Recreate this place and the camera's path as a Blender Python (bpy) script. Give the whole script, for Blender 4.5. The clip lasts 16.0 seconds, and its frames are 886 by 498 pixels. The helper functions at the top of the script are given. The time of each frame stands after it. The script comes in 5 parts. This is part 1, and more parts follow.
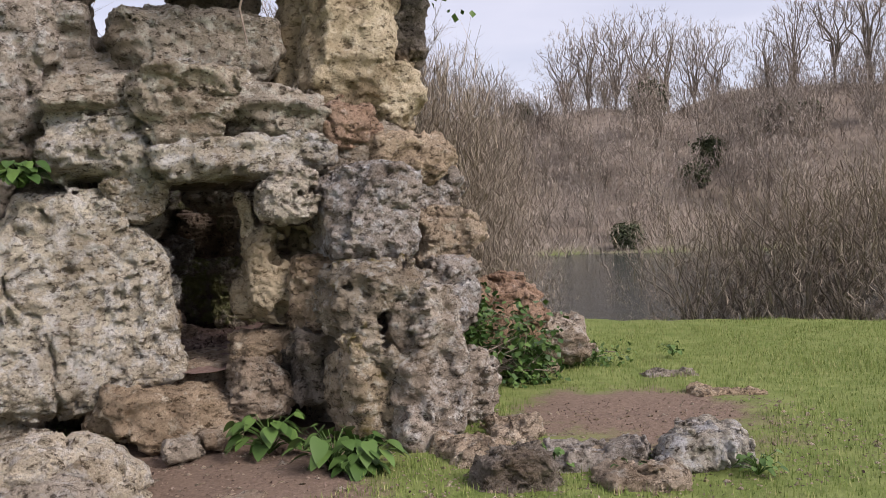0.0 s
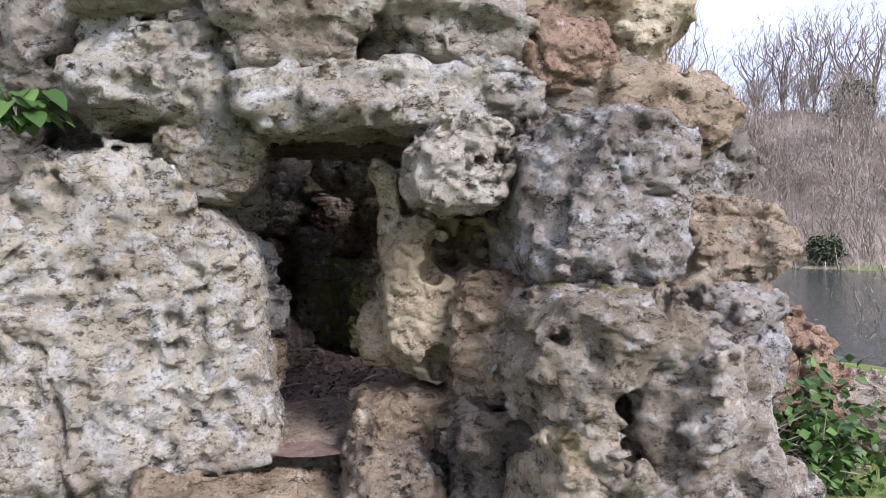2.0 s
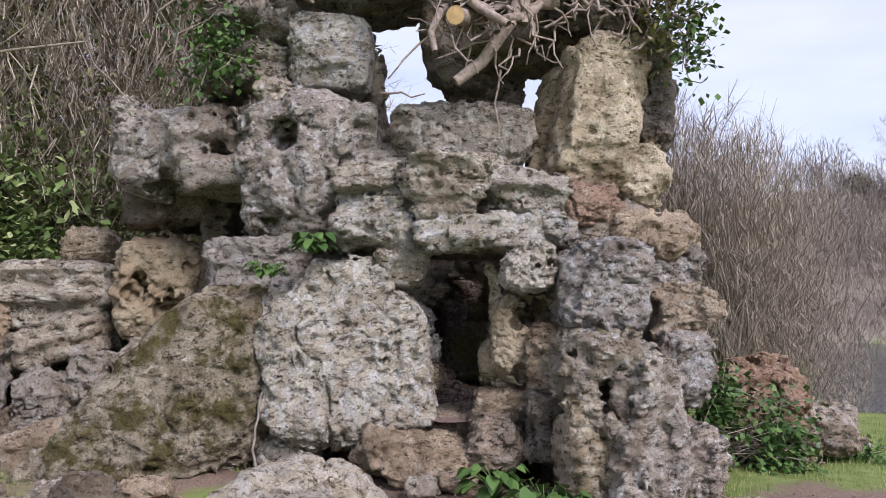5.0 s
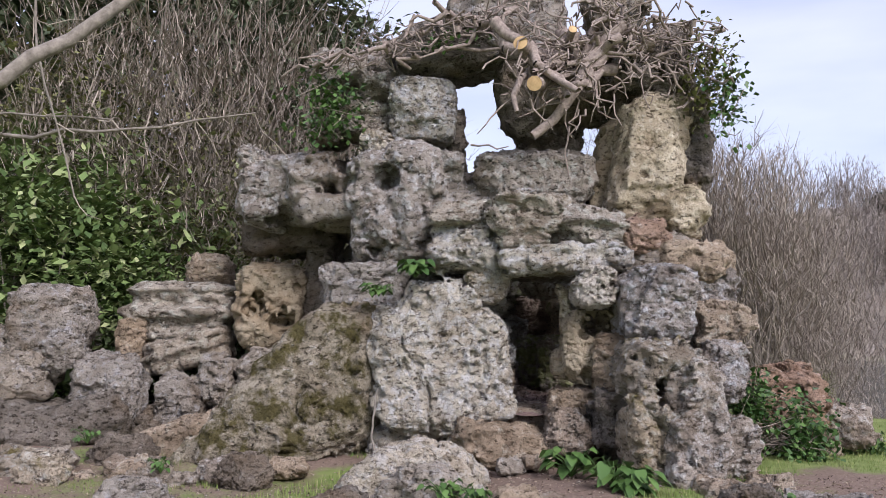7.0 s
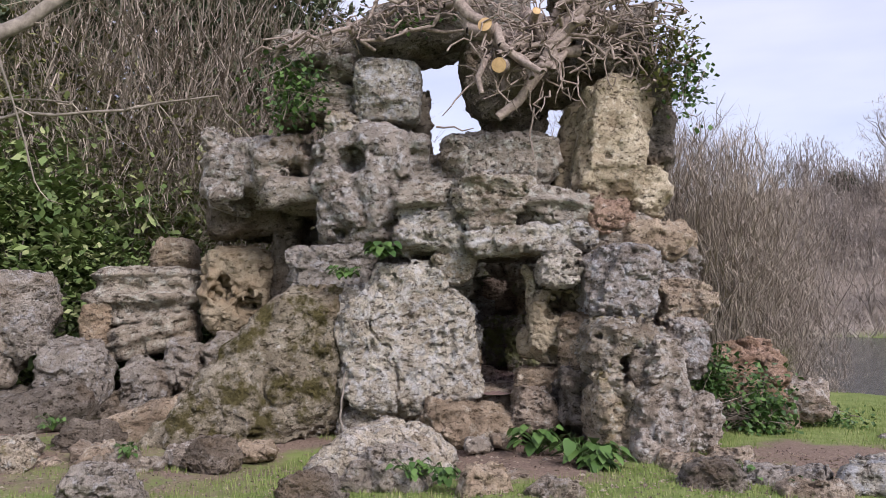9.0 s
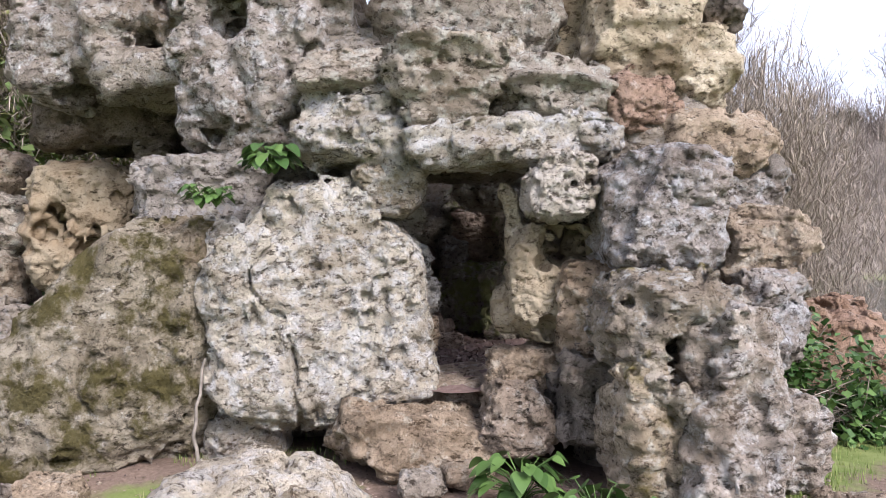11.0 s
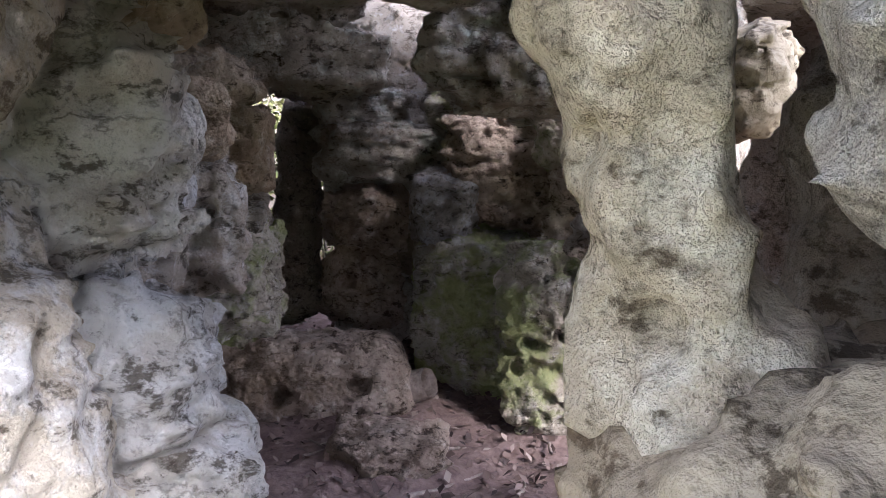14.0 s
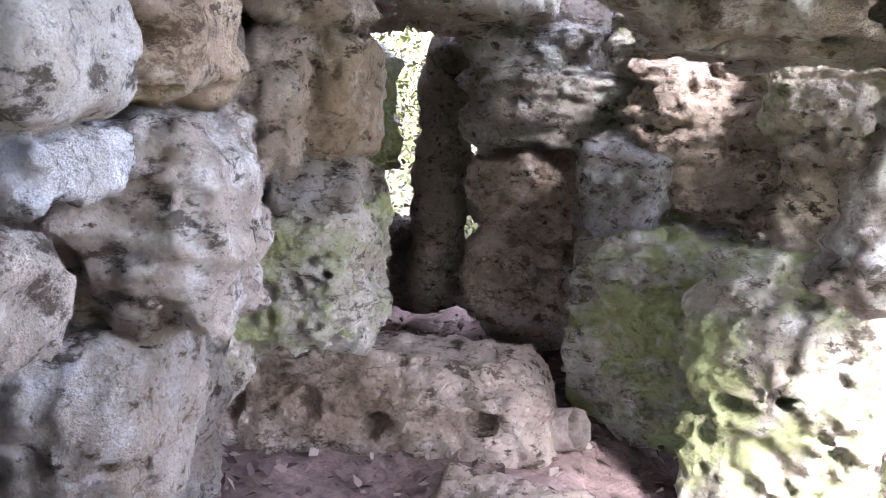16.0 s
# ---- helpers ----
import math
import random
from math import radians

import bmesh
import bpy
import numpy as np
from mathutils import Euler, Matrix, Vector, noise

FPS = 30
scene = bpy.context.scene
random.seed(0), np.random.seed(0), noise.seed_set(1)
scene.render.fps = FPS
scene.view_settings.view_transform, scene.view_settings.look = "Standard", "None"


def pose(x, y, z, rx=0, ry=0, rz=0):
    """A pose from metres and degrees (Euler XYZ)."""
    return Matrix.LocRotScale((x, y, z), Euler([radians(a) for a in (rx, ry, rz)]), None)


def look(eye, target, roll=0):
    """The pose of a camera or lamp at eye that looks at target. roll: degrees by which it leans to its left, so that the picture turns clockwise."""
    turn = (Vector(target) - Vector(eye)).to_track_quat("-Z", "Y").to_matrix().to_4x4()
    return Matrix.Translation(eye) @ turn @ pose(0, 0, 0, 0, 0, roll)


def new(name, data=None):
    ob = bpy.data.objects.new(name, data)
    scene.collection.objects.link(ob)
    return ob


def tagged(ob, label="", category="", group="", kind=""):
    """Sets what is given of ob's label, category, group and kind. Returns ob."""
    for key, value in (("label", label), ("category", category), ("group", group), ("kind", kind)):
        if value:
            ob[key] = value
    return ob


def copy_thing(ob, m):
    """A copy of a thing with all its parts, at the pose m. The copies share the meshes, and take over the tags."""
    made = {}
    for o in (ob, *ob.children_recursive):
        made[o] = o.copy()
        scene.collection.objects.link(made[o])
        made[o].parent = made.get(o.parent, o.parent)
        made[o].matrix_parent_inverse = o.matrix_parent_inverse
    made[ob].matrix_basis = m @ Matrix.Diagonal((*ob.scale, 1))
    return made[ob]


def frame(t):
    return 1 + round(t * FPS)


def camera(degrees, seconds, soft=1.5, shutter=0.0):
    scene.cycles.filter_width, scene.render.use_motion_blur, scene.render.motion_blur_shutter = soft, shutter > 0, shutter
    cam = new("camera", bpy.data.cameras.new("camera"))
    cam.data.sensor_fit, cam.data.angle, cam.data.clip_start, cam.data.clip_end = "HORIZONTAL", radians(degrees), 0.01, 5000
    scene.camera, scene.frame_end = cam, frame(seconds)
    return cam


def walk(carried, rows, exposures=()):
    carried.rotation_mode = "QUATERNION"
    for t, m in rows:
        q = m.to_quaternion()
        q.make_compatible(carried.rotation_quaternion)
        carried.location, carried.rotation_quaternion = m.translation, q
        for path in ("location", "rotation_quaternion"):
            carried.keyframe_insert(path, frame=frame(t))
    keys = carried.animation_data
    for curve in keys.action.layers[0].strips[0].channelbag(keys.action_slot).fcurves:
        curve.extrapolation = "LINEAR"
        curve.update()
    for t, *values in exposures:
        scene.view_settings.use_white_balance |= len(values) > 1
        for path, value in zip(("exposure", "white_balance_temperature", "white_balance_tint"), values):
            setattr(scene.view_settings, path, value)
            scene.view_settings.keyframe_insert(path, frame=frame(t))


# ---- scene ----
cam = camera(56.2, 16.0, soft=0.75)
METRES, EYE, TILT, LEAN, TURN = 20.0, 1.55, -1.0, 2.0, -16.0
ROWS = [
    (0.0, 0.0, 0.0, 0.0, -0.0, 0.0, -0.0),
    (0.5, -0.0147, 0.0214, -0.0032, 5.12, -1.56, -1.08),
    (1.0, -0.0158, 0.061, -0.0017, 9.26, -0.85, -2.13),
    (1.5, -0.0232, 0.1068, 0.001, 10.51, -0.32, -2.75),
    (2.0, -0.0274, 0.1496, 0.0031, 11.48, -0.31, -2.94),
    (2.5, -0.0319, 0.1652, 0.0109, 14.77, 3.21, -3.39),
    (3.0, -0.0199, 0.1424, 0.0092, 20.28, 6.24, -3.71),
    (5.5, 0.0487, -0.0587, -0.0044, 21.99, 4.13, -2.9),
    (6.0, 0.045, -0.0896, -0.0082, 23.49, 4.2, -2.97),
    (6.5, 0.0416, -0.1076, -0.0051, 23.53, 4.42, -2.98),
    (7.0, 0.0391, -0.1148, -0.0055, 22.86, 5.52, -3.23),
    (7.5, 0.0382, -0.1171, -0.0065, 22.69, 5.48, -3.19),
    (8.0, 0.0399, -0.1183, -0.0064, 22.43, 5.47, -3.09),
    (8.5, 0.0409, -0.118, -0.0062, 21.78, 5.42, -2.83),
    (9.0, 0.0402, -0.1167, -0.0061, 20.64, 4.42, -2.47),
    (9.5, 0.038, -0.1021, -0.0064, 19.82, 3.16, -2.07),
    (10.0, 0.0305, -0.0565, -0.0055, 19.58, 1.62, -1.74),
    (12.5, -0.0492, 0.2271, 0.0064, 21.47, -2.34, -3.59),
    (13.0, -0.0651, 0.2599, 0.0097, 20.3, -6.34, -2.86),
    (13.5, -0.0694, 0.306, 0.0122, 22.32, -6.85, -3.16),
    (14.0, -0.08, 0.3295, 0.0153, 24.19, -7.29, -3.75),
    (14.5, -0.093, 0.3489, 0.0155, 28.1, -9.37, -4.64),
    (15.0, -0.0977, 0.3641, 0.0142, 35.85, -11.43, -4.99),
    (15.5, -0.0991, 0.3761, 0.0145, 38.41, -12.04, -6.14),
    (16.0, -0.0985, 0.3802, 0.0152, 38.05, -11.58, -5.95),
]
EXPOSURES = [(0.0, 0.4, 6800, 19), (1.0, 0.72, 6500, 20), (1.6, 1.0, 6000, 19), (2.5, 0.95, 5950, 19), (3.0, 0.68, 5850, 19), (5.5, 0.6, 6100, 20), (7.0, 0.56, 6000, 20), (9.0, 0.5, 6200, 21), (9.6, 0.56, 6150, 21), (10.2, 0.85, 6200, 19), (12.3, 1.3, 5900, 19), (13.0, 1.35, 5800, 18), (13.5, 2.05, 5700, 19), (14.0, 2.95, 5750, 20), (14.5, 3.5, 5800, 17), (15.2, 4.2, 5650, 18), (16.0, 4.8, 5600, 19)]
walk(cam, [(t, pose(0, 0, EYE, TILT, LEAN, TURN) @ pose(METRES * x, METRES * y, METRES * z, 90 + pitch, roll, yaw)) for t, x, y, z, yaw, pitch, roll in ROWS], EXPOSURES)

# ---- world and sun: an overcast spring sky ----
world = bpy.data.worlds.new("overcast_sky")
scene.world = world
world.use_nodes = True
wn, wl = world.node_tree.nodes, world.node_tree.links
wn.clear()
sky = wn.new("ShaderNodeTexSky")
sky.sky_type, sky.sun_disc = "NISHITA", False
sky.sun_elevation, sky.sun_rotation = radians(38), radians(133)
sky_bg = wn.new("ShaderNodeBackground")
sky_bg.inputs["Strength"].default_value = 0.05
wl.new(sky.outputs[0], sky_bg.inputs["Color"])
cloud_pos = wn.new("ShaderNodeTexCoord")
cloud_map = wn.new("ShaderNodeMapping")
cloud_map.inputs["Scale"].default_value = (1.2, 1.2, 5.0)
cloud_noise = wn.new("ShaderNodeTexNoise")
cloud_noise.inputs["Scale"].default_value = 1.6
cloud_noise.inputs["Detail"].default_value = 5
cloud_ramp = wn.new("ShaderNodeValToRGB")
cloud_ramp.color_ramp.elements[0].position, cloud_ramp.color_ramp.elements[0].color = 0.35, (0.56, 0.58, 0.68, 1)
cloud_ramp.color_ramp.elements[1].position, cloud_ramp.color_ramp.elements[1].color = 0.62, (0.80, 0.80, 0.87, 1)
cloud_bg = wn.new("ShaderNodeBackground")
cloud_bg.inputs["Strength"].default_value = 0.62
sky_add = wn.new("ShaderNodeAddShader")
sky_out = wn.new("ShaderNodeOutputWorld")
wl.new(cloud_pos.outputs["Generated"], cloud_map.inputs["Vector"])
wl.new(cloud_map.outputs[0], cloud_noise.inputs["Vector"])
wl.new(cloud_noise.outputs["Fac"], cloud_ramp.inputs["Fac"])
wl.new(cloud_ramp.outputs["Color"], cloud_bg.inputs["Color"])
wl.new(cloud_bg.outputs[0], sky_add.inputs[0])
wl.new(sky_bg.outputs[0], sky_add.inputs[1])
wl.new(sky_add.outputs[0], sky_out.inputs["Surface"])

sun = new("sun", bpy.data.lights.new("sun", "SUN"))
sun.data.energy, sun.data.angle, sun.data.color = 2.8, radians(25), (1.0, 0.96, 0.90)
sun.matrix_world = look((13, -11, 17), (0, 7, 1))


# ---- materials ----
def material(name):
    m = bpy.data.materials.new(name)
    m.use_nodes = True
    nodes, links = m.node_tree.nodes, m.node_tree.links
    return m, nodes, links, nodes["Principled BSDF"]


def noise_node(nodes, links, vec, scale, detail=4, rough=0.6, kind="noise"):
    if kind == "voronoi":
        n = nodes.new("ShaderNodeTexVoronoi")
    else:
        n = nodes.new("ShaderNodeTexNoise")
        n.inputs["Detail"].default_value, n.inputs["Roughness"].default_value = detail, rough
    n.inputs["Scale"].default_value = scale
    links.new(vec, n.inputs["Vector"])
    return n.outputs["Distance" if kind == "voronoi" else "Fac"]


def ramp(nodes, links, fac, stops):
    r = nodes.new("ShaderNodeValToRGB")
    els = r.color_ramp.elements
    while len(els) < len(stops):
        els.new(0.5)
    for e, (p, c) in zip(els, stops):
        e.position, e.color = p, (*c, 1) if len(c) == 3 else c
    links.new(fac, r.inputs["Fac"])
    return r.outputs["Color"]


def mix(nodes, links, fac, a, b, blend="MIX"):
    n = nodes.new("ShaderNodeMix")
    n.data_type, n.blend_type = "RGBA", blend
    if isinstance(fac, float):
        n.inputs[0].default_value = fac
    else:
        links.new(fac, n.inputs[0])
    for socket, v in ((n.inputs[6], a), (n.inputs[7], b)):
        if isinstance(v, tuple):
            socket.default_value = (*v, 1)
        else:
            links.new(v, socket)
    return n.outputs[2]


def bump(nodes, links, height, strength, distance, normal=None):
    b = nodes.new("ShaderNodeBump")
    b.inputs["Strength"].default_value, b.inputs["Distance"].default_value = strength, distance
    links.new(height, b.inputs["Height"])
    if normal is not None:
        links.new(normal, b.inputs["Normal"])
    return b.outputs["Normal"]


def shifted(nodes, links, amount=37.0):
    """Object coordinates in metres, set off by the object's own random number."""
    tc, info = nodes.new("ShaderNodeTexCoord"), nodes.new("ShaderNodeObjectInfo")
    mul, add = nodes.new("ShaderNodeMath"), nodes.new("ShaderNodeVectorMath")
    mul.operation, mul.inputs[1].default_value = "MULTIPLY", amount
    links.new(info.outputs["Random"], mul.inputs[0])
    links.new(tc.outputs["Object"], add.inputs[0])
    links.new(mul.outputs[0], add.inputs[1])
    return add.outputs[0], info.outputs["Random"]


BLACK, WHITE = (0, 0, 0), (1, 1, 1)


def stone(name, light, deep, lichen, lichen_at, growth=None, growth_at=0.6, layered=0.0, relief=1.0):
    """Weathered limestone: mottled base, pale and grey lichen, dark specks in the pores, pit and seam shade put into
    the colour, moss or algae where given.
    """
    m, nodes, links, bsdf = material(name)
    vec, rnd = shifted(nodes, links)
    big = noise_node(nodes, links, vec, 2.2, 5)
    mid = noise_node(nodes, links, vec, 9.0, 6, 0.7)
    fine = noise_node(nodes, links, vec, 42.0, 6, 0.75)
    col = ramp(nodes, links, big, [(0.3, deep), (0.66, light)])
    col = mix(nodes, links, ramp(nodes, links, mid, [(lichen_at, BLACK), (lichen_at + 0.12, (0.8, 0.8, 0.8))]), col, lichen)
    squash = nodes.new("ShaderNodeMapping")
    squash.inputs["Scale"].default_value = (1.0, 1.0, 1.7)
    squash.inputs["Rotation"].default_value = (0.3, 0.25, 0.0)
    links.new(vec, squash.inputs["Vector"])
    grit = noise_node(nodes, links, squash.outputs[0], 11.0, 9, 0.74)
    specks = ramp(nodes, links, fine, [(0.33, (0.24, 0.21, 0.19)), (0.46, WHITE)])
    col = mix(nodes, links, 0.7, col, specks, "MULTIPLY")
    # Blots and seams darken where the bump sinks: cavity shade in the colour.
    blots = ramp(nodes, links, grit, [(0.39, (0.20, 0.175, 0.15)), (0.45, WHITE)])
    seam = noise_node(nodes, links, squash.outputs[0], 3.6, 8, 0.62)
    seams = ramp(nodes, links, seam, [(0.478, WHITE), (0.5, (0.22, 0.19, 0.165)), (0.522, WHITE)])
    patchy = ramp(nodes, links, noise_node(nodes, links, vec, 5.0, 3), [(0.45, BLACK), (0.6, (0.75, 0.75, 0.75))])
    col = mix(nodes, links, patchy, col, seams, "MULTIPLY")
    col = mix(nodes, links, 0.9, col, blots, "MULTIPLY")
    tint = ramp(nodes, links, rnd, [(0.0, (0.84, 0.84, 0.86)), (0.5, (1.0, 0.98, 0.95)), (1.0, (0.94, 0.88, 0.80))])
    col = mix(nodes, links, 1.0, col, tint, "MULTIPLY")
    stain = noise_node(nodes, links, vec, 1.4, 4)
    col = mix(nodes, links, ramp(nodes, links, stain, [(0.52, BLACK), (0.68, (0.55, 0.55, 0.55))]), col, (0.22, 0.15, 0.085))
    if growth:
        where = noise_node(nodes, links, vec, 3.2, 6, 0.7)
        col = mix(nodes, links, ramp(nodes, links, where, [(growth_at - 0.06, BLACK), (growth_at + 0.06, (0.9, 0.9, 0.9))]), col, growth)
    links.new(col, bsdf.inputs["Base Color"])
    bsdf.inputs["Roughness"].default_value = 0.93
    bsdf.inputs["Specular IOR Level"].default_value = 0.2
    pores = noise_node(nodes, links, vec, 26.0, kind="voronoi")
    n = bump(nodes, links, mid, 1.0 * relief, 0.13)
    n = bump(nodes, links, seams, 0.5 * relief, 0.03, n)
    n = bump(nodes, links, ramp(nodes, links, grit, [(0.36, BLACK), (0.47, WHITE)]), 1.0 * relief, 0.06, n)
    n = bump(nodes, links, ramp(nodes, links, pores, [(0.12, BLACK), (0.42, WHITE)]), 0.8 * relief, 0.03, n)
    if layered:
        mp = nodes.new("ShaderNodeMapping")
        mp.inputs["Scale"].default_value = (1.5, 1.5, 22.0)
        links.new(vec, mp.inputs["Vector"])
        n = bump(nodes, links, noise_node(nodes, links, mp.outputs[0], 1.6, 4), layered, 0.05, n)
    n = bump(nodes, links, fine, 1.0 * relief, 0.045, n)
    links.new(n, bsdf.inputs["Normal"])
    return m


PALE_LICHEN, GREY_LICHEN = (0.800, 0.800, 0.800), (0.662, 0.645, 0.637)
STONE = {
    # Whiter base; on the entrance wall it stands in for door light.
    "white": stone("white_and_doorlit_limestone", (0.76, 0.72, 0.66), (0.50, 0.46, 0.40), (0.80, 0.79, 0.77), 0.46),
    "pale": stone("pale_limestone", (0.800, 0.745, 0.629), (0.497, 0.431, 0.339), PALE_LICHEN, 0.47),
    "grey": stone("grey_limestone", (0.629, 0.562, 0.480), (0.331, 0.289, 0.240), GREY_LICHEN, 0.52),
    "lichen": stone("lichened_limestone", (0.662, 0.588, 0.514), (0.314, 0.274, 0.240), (0.800, 0.800, 0.800), 0.49),
    "warm": stone("warm_limestone", (0.696, 0.572, 0.439), (0.389, 0.298, 0.215), (0.800, 0.745, 0.637), 0.54),
    "strata": stone("bedded_limestone", (0.712, 0.629, 0.522), (0.348, 0.298, 0.240), (0.800, 0.800, 0.720), 0.5, layered=0.8),
    # Dark stone; under overhangs, roof and in recesses it holds shade in its colour.
    "dark": stone("dark_and_shaded_limestone", (0.389, 0.339, 0.282), (0.166, 0.140, 0.116), (0.480, 0.447, 0.406), 0.56),
    "yellow": stone("yellow_limestone", (0.66, 0.58, 0.44), (0.42, 0.35, 0.25), (0.800, 0.745, 0.613), 0.53, relief=0.7),
    # Ochre base lowered to take in the shade below the overhang.
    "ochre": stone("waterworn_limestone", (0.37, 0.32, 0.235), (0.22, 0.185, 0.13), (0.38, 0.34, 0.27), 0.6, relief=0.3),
    "rust": stone("rusty_limestone", (0.613, 0.447, 0.356), (0.381, 0.248, 0.174), (0.745, 0.645, 0.580), 0.55),
    "moss": stone("mossy_limestone", (0.562, 0.497, 0.389), (0.314, 0.266, 0.191), (0.761, 0.728, 0.662), 0.55, (0.105, 0.088, 0.022), 0.51),
    "moss2": stone("streaked_limestone", (0.696, 0.605, 0.480), (0.381, 0.314, 0.231), (0.800, 0.800, 0.753), 0.52, (0.256, 0.206, 0.057), 0.62),
    "cave": stone("algae_limestone", (0.596, 0.538, 0.447), (0.314, 0.274, 0.215), (0.712, 0.678, 0.629), 0.54, (0.314, 0.331, 0.140), 0.53, relief=0.7),
    "cavewarm": stone("earthy_limestone", (0.546, 0.439, 0.356), (0.298, 0.223, 0.174), (0.629, 0.546, 0.471), 0.57, relief=0.7),
}


def ground_material():
    m, nodes, links, bsdf = material("grass_and_earth")
    tc = nodes.new("ShaderNodeTexCoord")
    vec = tc.outputs["Object"]
    attr = nodes.new("ShaderNodeAttribute")
    attr.attribute_name = "earth"
    patch = noise_node(nodes, links, vec, 1.1, 6, 0.7)
    add = nodes.new("ShaderNodeMath")
    add.operation = "ADD"
    links.new(attr.outputs["Fac"], add.inputs[0])
    links.new(patch, add.inputs[1])
    fine = noise_node(nodes, links, vec, 30.0, 6, 0.75)
    mid = noise_node(nodes, links, vec, 4.0, 5)
    grass = ramp(nodes, links, mid, [(0.3, (0.125, 0.175, 0.045)), (0.7, (0.235, 0.27, 0.095))])
    earth = ramp(nodes, links, fine, [(0.25, (0.11, 0.08, 0.058)), (0.75, (0.31, 0.225, 0.175))])
    col = mix(nodes, links, ramp(nodes, links, add.outputs[0], [(0.82, BLACK), (1.10, WHITE)]), grass, earth)
    wood = nodes.new("ShaderNodeAttribute")
    wood.attribute_name = "woodland"
    scrub = ramp(nodes, links, noise_node(nodes, links, vec, 0.8, 8, 0.8), [(0.3, (0.15, 0.125, 0.10)), (0.7, (0.36, 0.30, 0.245))])
    col = mix(nodes, links, wood.outputs["Fac"], col, scrub)
    links.new(col, bsdf.inputs["Base Color"])
    bsdf.inputs["Roughness"].default_value = 0.95
    bsdf.inputs["Specular IOR Level"].default_value = 0.15
    n = bump(nodes, links, mid, 0.5, 0.06)
    links.new(bump(nodes, links, fine, 0.8, 0.02, n), bsdf.inputs["Normal"])
    return m


def plain(name, stops, scale, rough=0.8, relief=0.4, depth=0.01, by_island=False, translucent=0.0):
    """A surface mottled between two or three colours."""
    m, nodes, links, bsdf = material(name)
    if by_island:
        fac = nodes.new("ShaderNodeNewGeometry").outputs["Random Per Island"]
    else:
        vec, _ = shifted(nodes, links)
        fac = noise_node(nodes, links, vec, scale, 5, 0.65)
        links.new(bump(nodes, links, fac, relief, depth), bsdf.inputs["Normal"])
    links.new(ramp(nodes, links, fac, stops), bsdf.inputs["Base Color"])
    bsdf.inputs["Roughness"].default_value = rough
    bsdf.inputs["Specular IOR Level"].default_value = 0.25
    return m


GROUND = ground_material()
CAVE_EARTH = plain("cave_earth", [(0.3, (0.12, 0.08, 0.068)), (0.7, (0.27, 0.19, 0.165))], 18, 0.95, 0.8, 0.03)
BARK = plain("grey_bark", [(0.3, (0.13, 0.11, 0.09)), (0.7, (0.30, 0.26, 0.215))], 14, 0.9, 0.6, 0.02)
TWIG = plain("bare_twigs", [(0.0, (0.16, 0.13, 0.10)), (1.0, (0.42, 0.36, 0.29))], 3, 0.9, by_island=True)
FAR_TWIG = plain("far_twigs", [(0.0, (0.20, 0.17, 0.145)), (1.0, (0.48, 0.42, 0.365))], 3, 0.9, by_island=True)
VINE = plain("dry_vine", [(0.0, (0.15, 0.12, 0.095)), (1.0, (0.42, 0.36, 0.29))], 3, 0.9, by_island=True)
LAUREL = plain("evergreen_leaf", [(0.0, (0.06, 0.10, 0.03)), (0.7, (0.16, 0.22, 0.07)), (1.0, (0.33, 0.36, 0.17))], 3, 0.45, by_island=True)
DULL_LEAF = plain("dull_green_leaf", [(0.0, (0.06, 0.075, 0.02)), (1.0, (0.20, 0.20, 0.07))], 3, 0.7, by_island=True)
CONIFER = plain("dark_needles", [(0.0, (0.045, 0.06, 0.035)), (1.0, (0.12, 0.145, 0.075))], 3, 0.8, by_island=True)
IVY = plain("ivy_leaf", [(0.0, (0.03, 0.07, 0.02)), (1.0, (0.11, 0.19, 0.05))], 3, 0.4, by_island=True)
HERB = plain("fresh_leaf", [(0.0, (0.04, 0.085, 0.02)), (1.0, (0.11, 0.19, 0.05))], 3, 0.45, by_island=True)
BLADE = plain("grass_blade", [(0.0, (0.11, 0.17, 0.035)), (0.8, (0.235, 0.285, 0.085)), (1.0, (0.40, 0.37, 0.18))], 3, 0.6, by_island=True)
LITTER = plain("dead_leaves", [(0.0, (0.05, 0.035, 0.03)), (0.8, (0.20, 0.14, 0.115)), (1.0, (0.36, 0.29, 0.24))], 3, 0.85, by_island=True)
ROOT = plain("dead_root", [(0.3, (0.14, 0.105, 0.085)), (0.7, (0.40, 0.33, 0.28))], 20, 0.9, 0.7, 0.015)
CUT_WOOD = plain("sawn_wood", [(0.3, (0.42, 0.27, 0.12)), (0.7, (0.62, 0.43, 0.22))], 12, 0.7, 0.2, 0.004)
OLD_WOOD = plain("weathered_wood", [(0.3, (0.16, 0.14, 0.12)), (0.7, (0.30, 0.265, 0.22))], 14, 0.9)


def water_material():
    m, nodes, links, bsdf = material("lake_water")
    bsdf.inputs["Base Color"].default_value = (0.03, 0.045, 0.045, 1)
    bsdf.inputs["Roughness"].default_value = 0.12
    tc = nodes.new("ShaderNodeTexCoord")
    links.new(bump(nodes, links, noise_node(nodes, links, tc.outputs["Object"], 1.8, 4), 0.35, 0.12), bsdf.inputs["Normal"])
    return m


WATER = water_material()

# ---- mesh tools ----
TABLE = np.random.RandomState(7).rand(32, 32, 32)


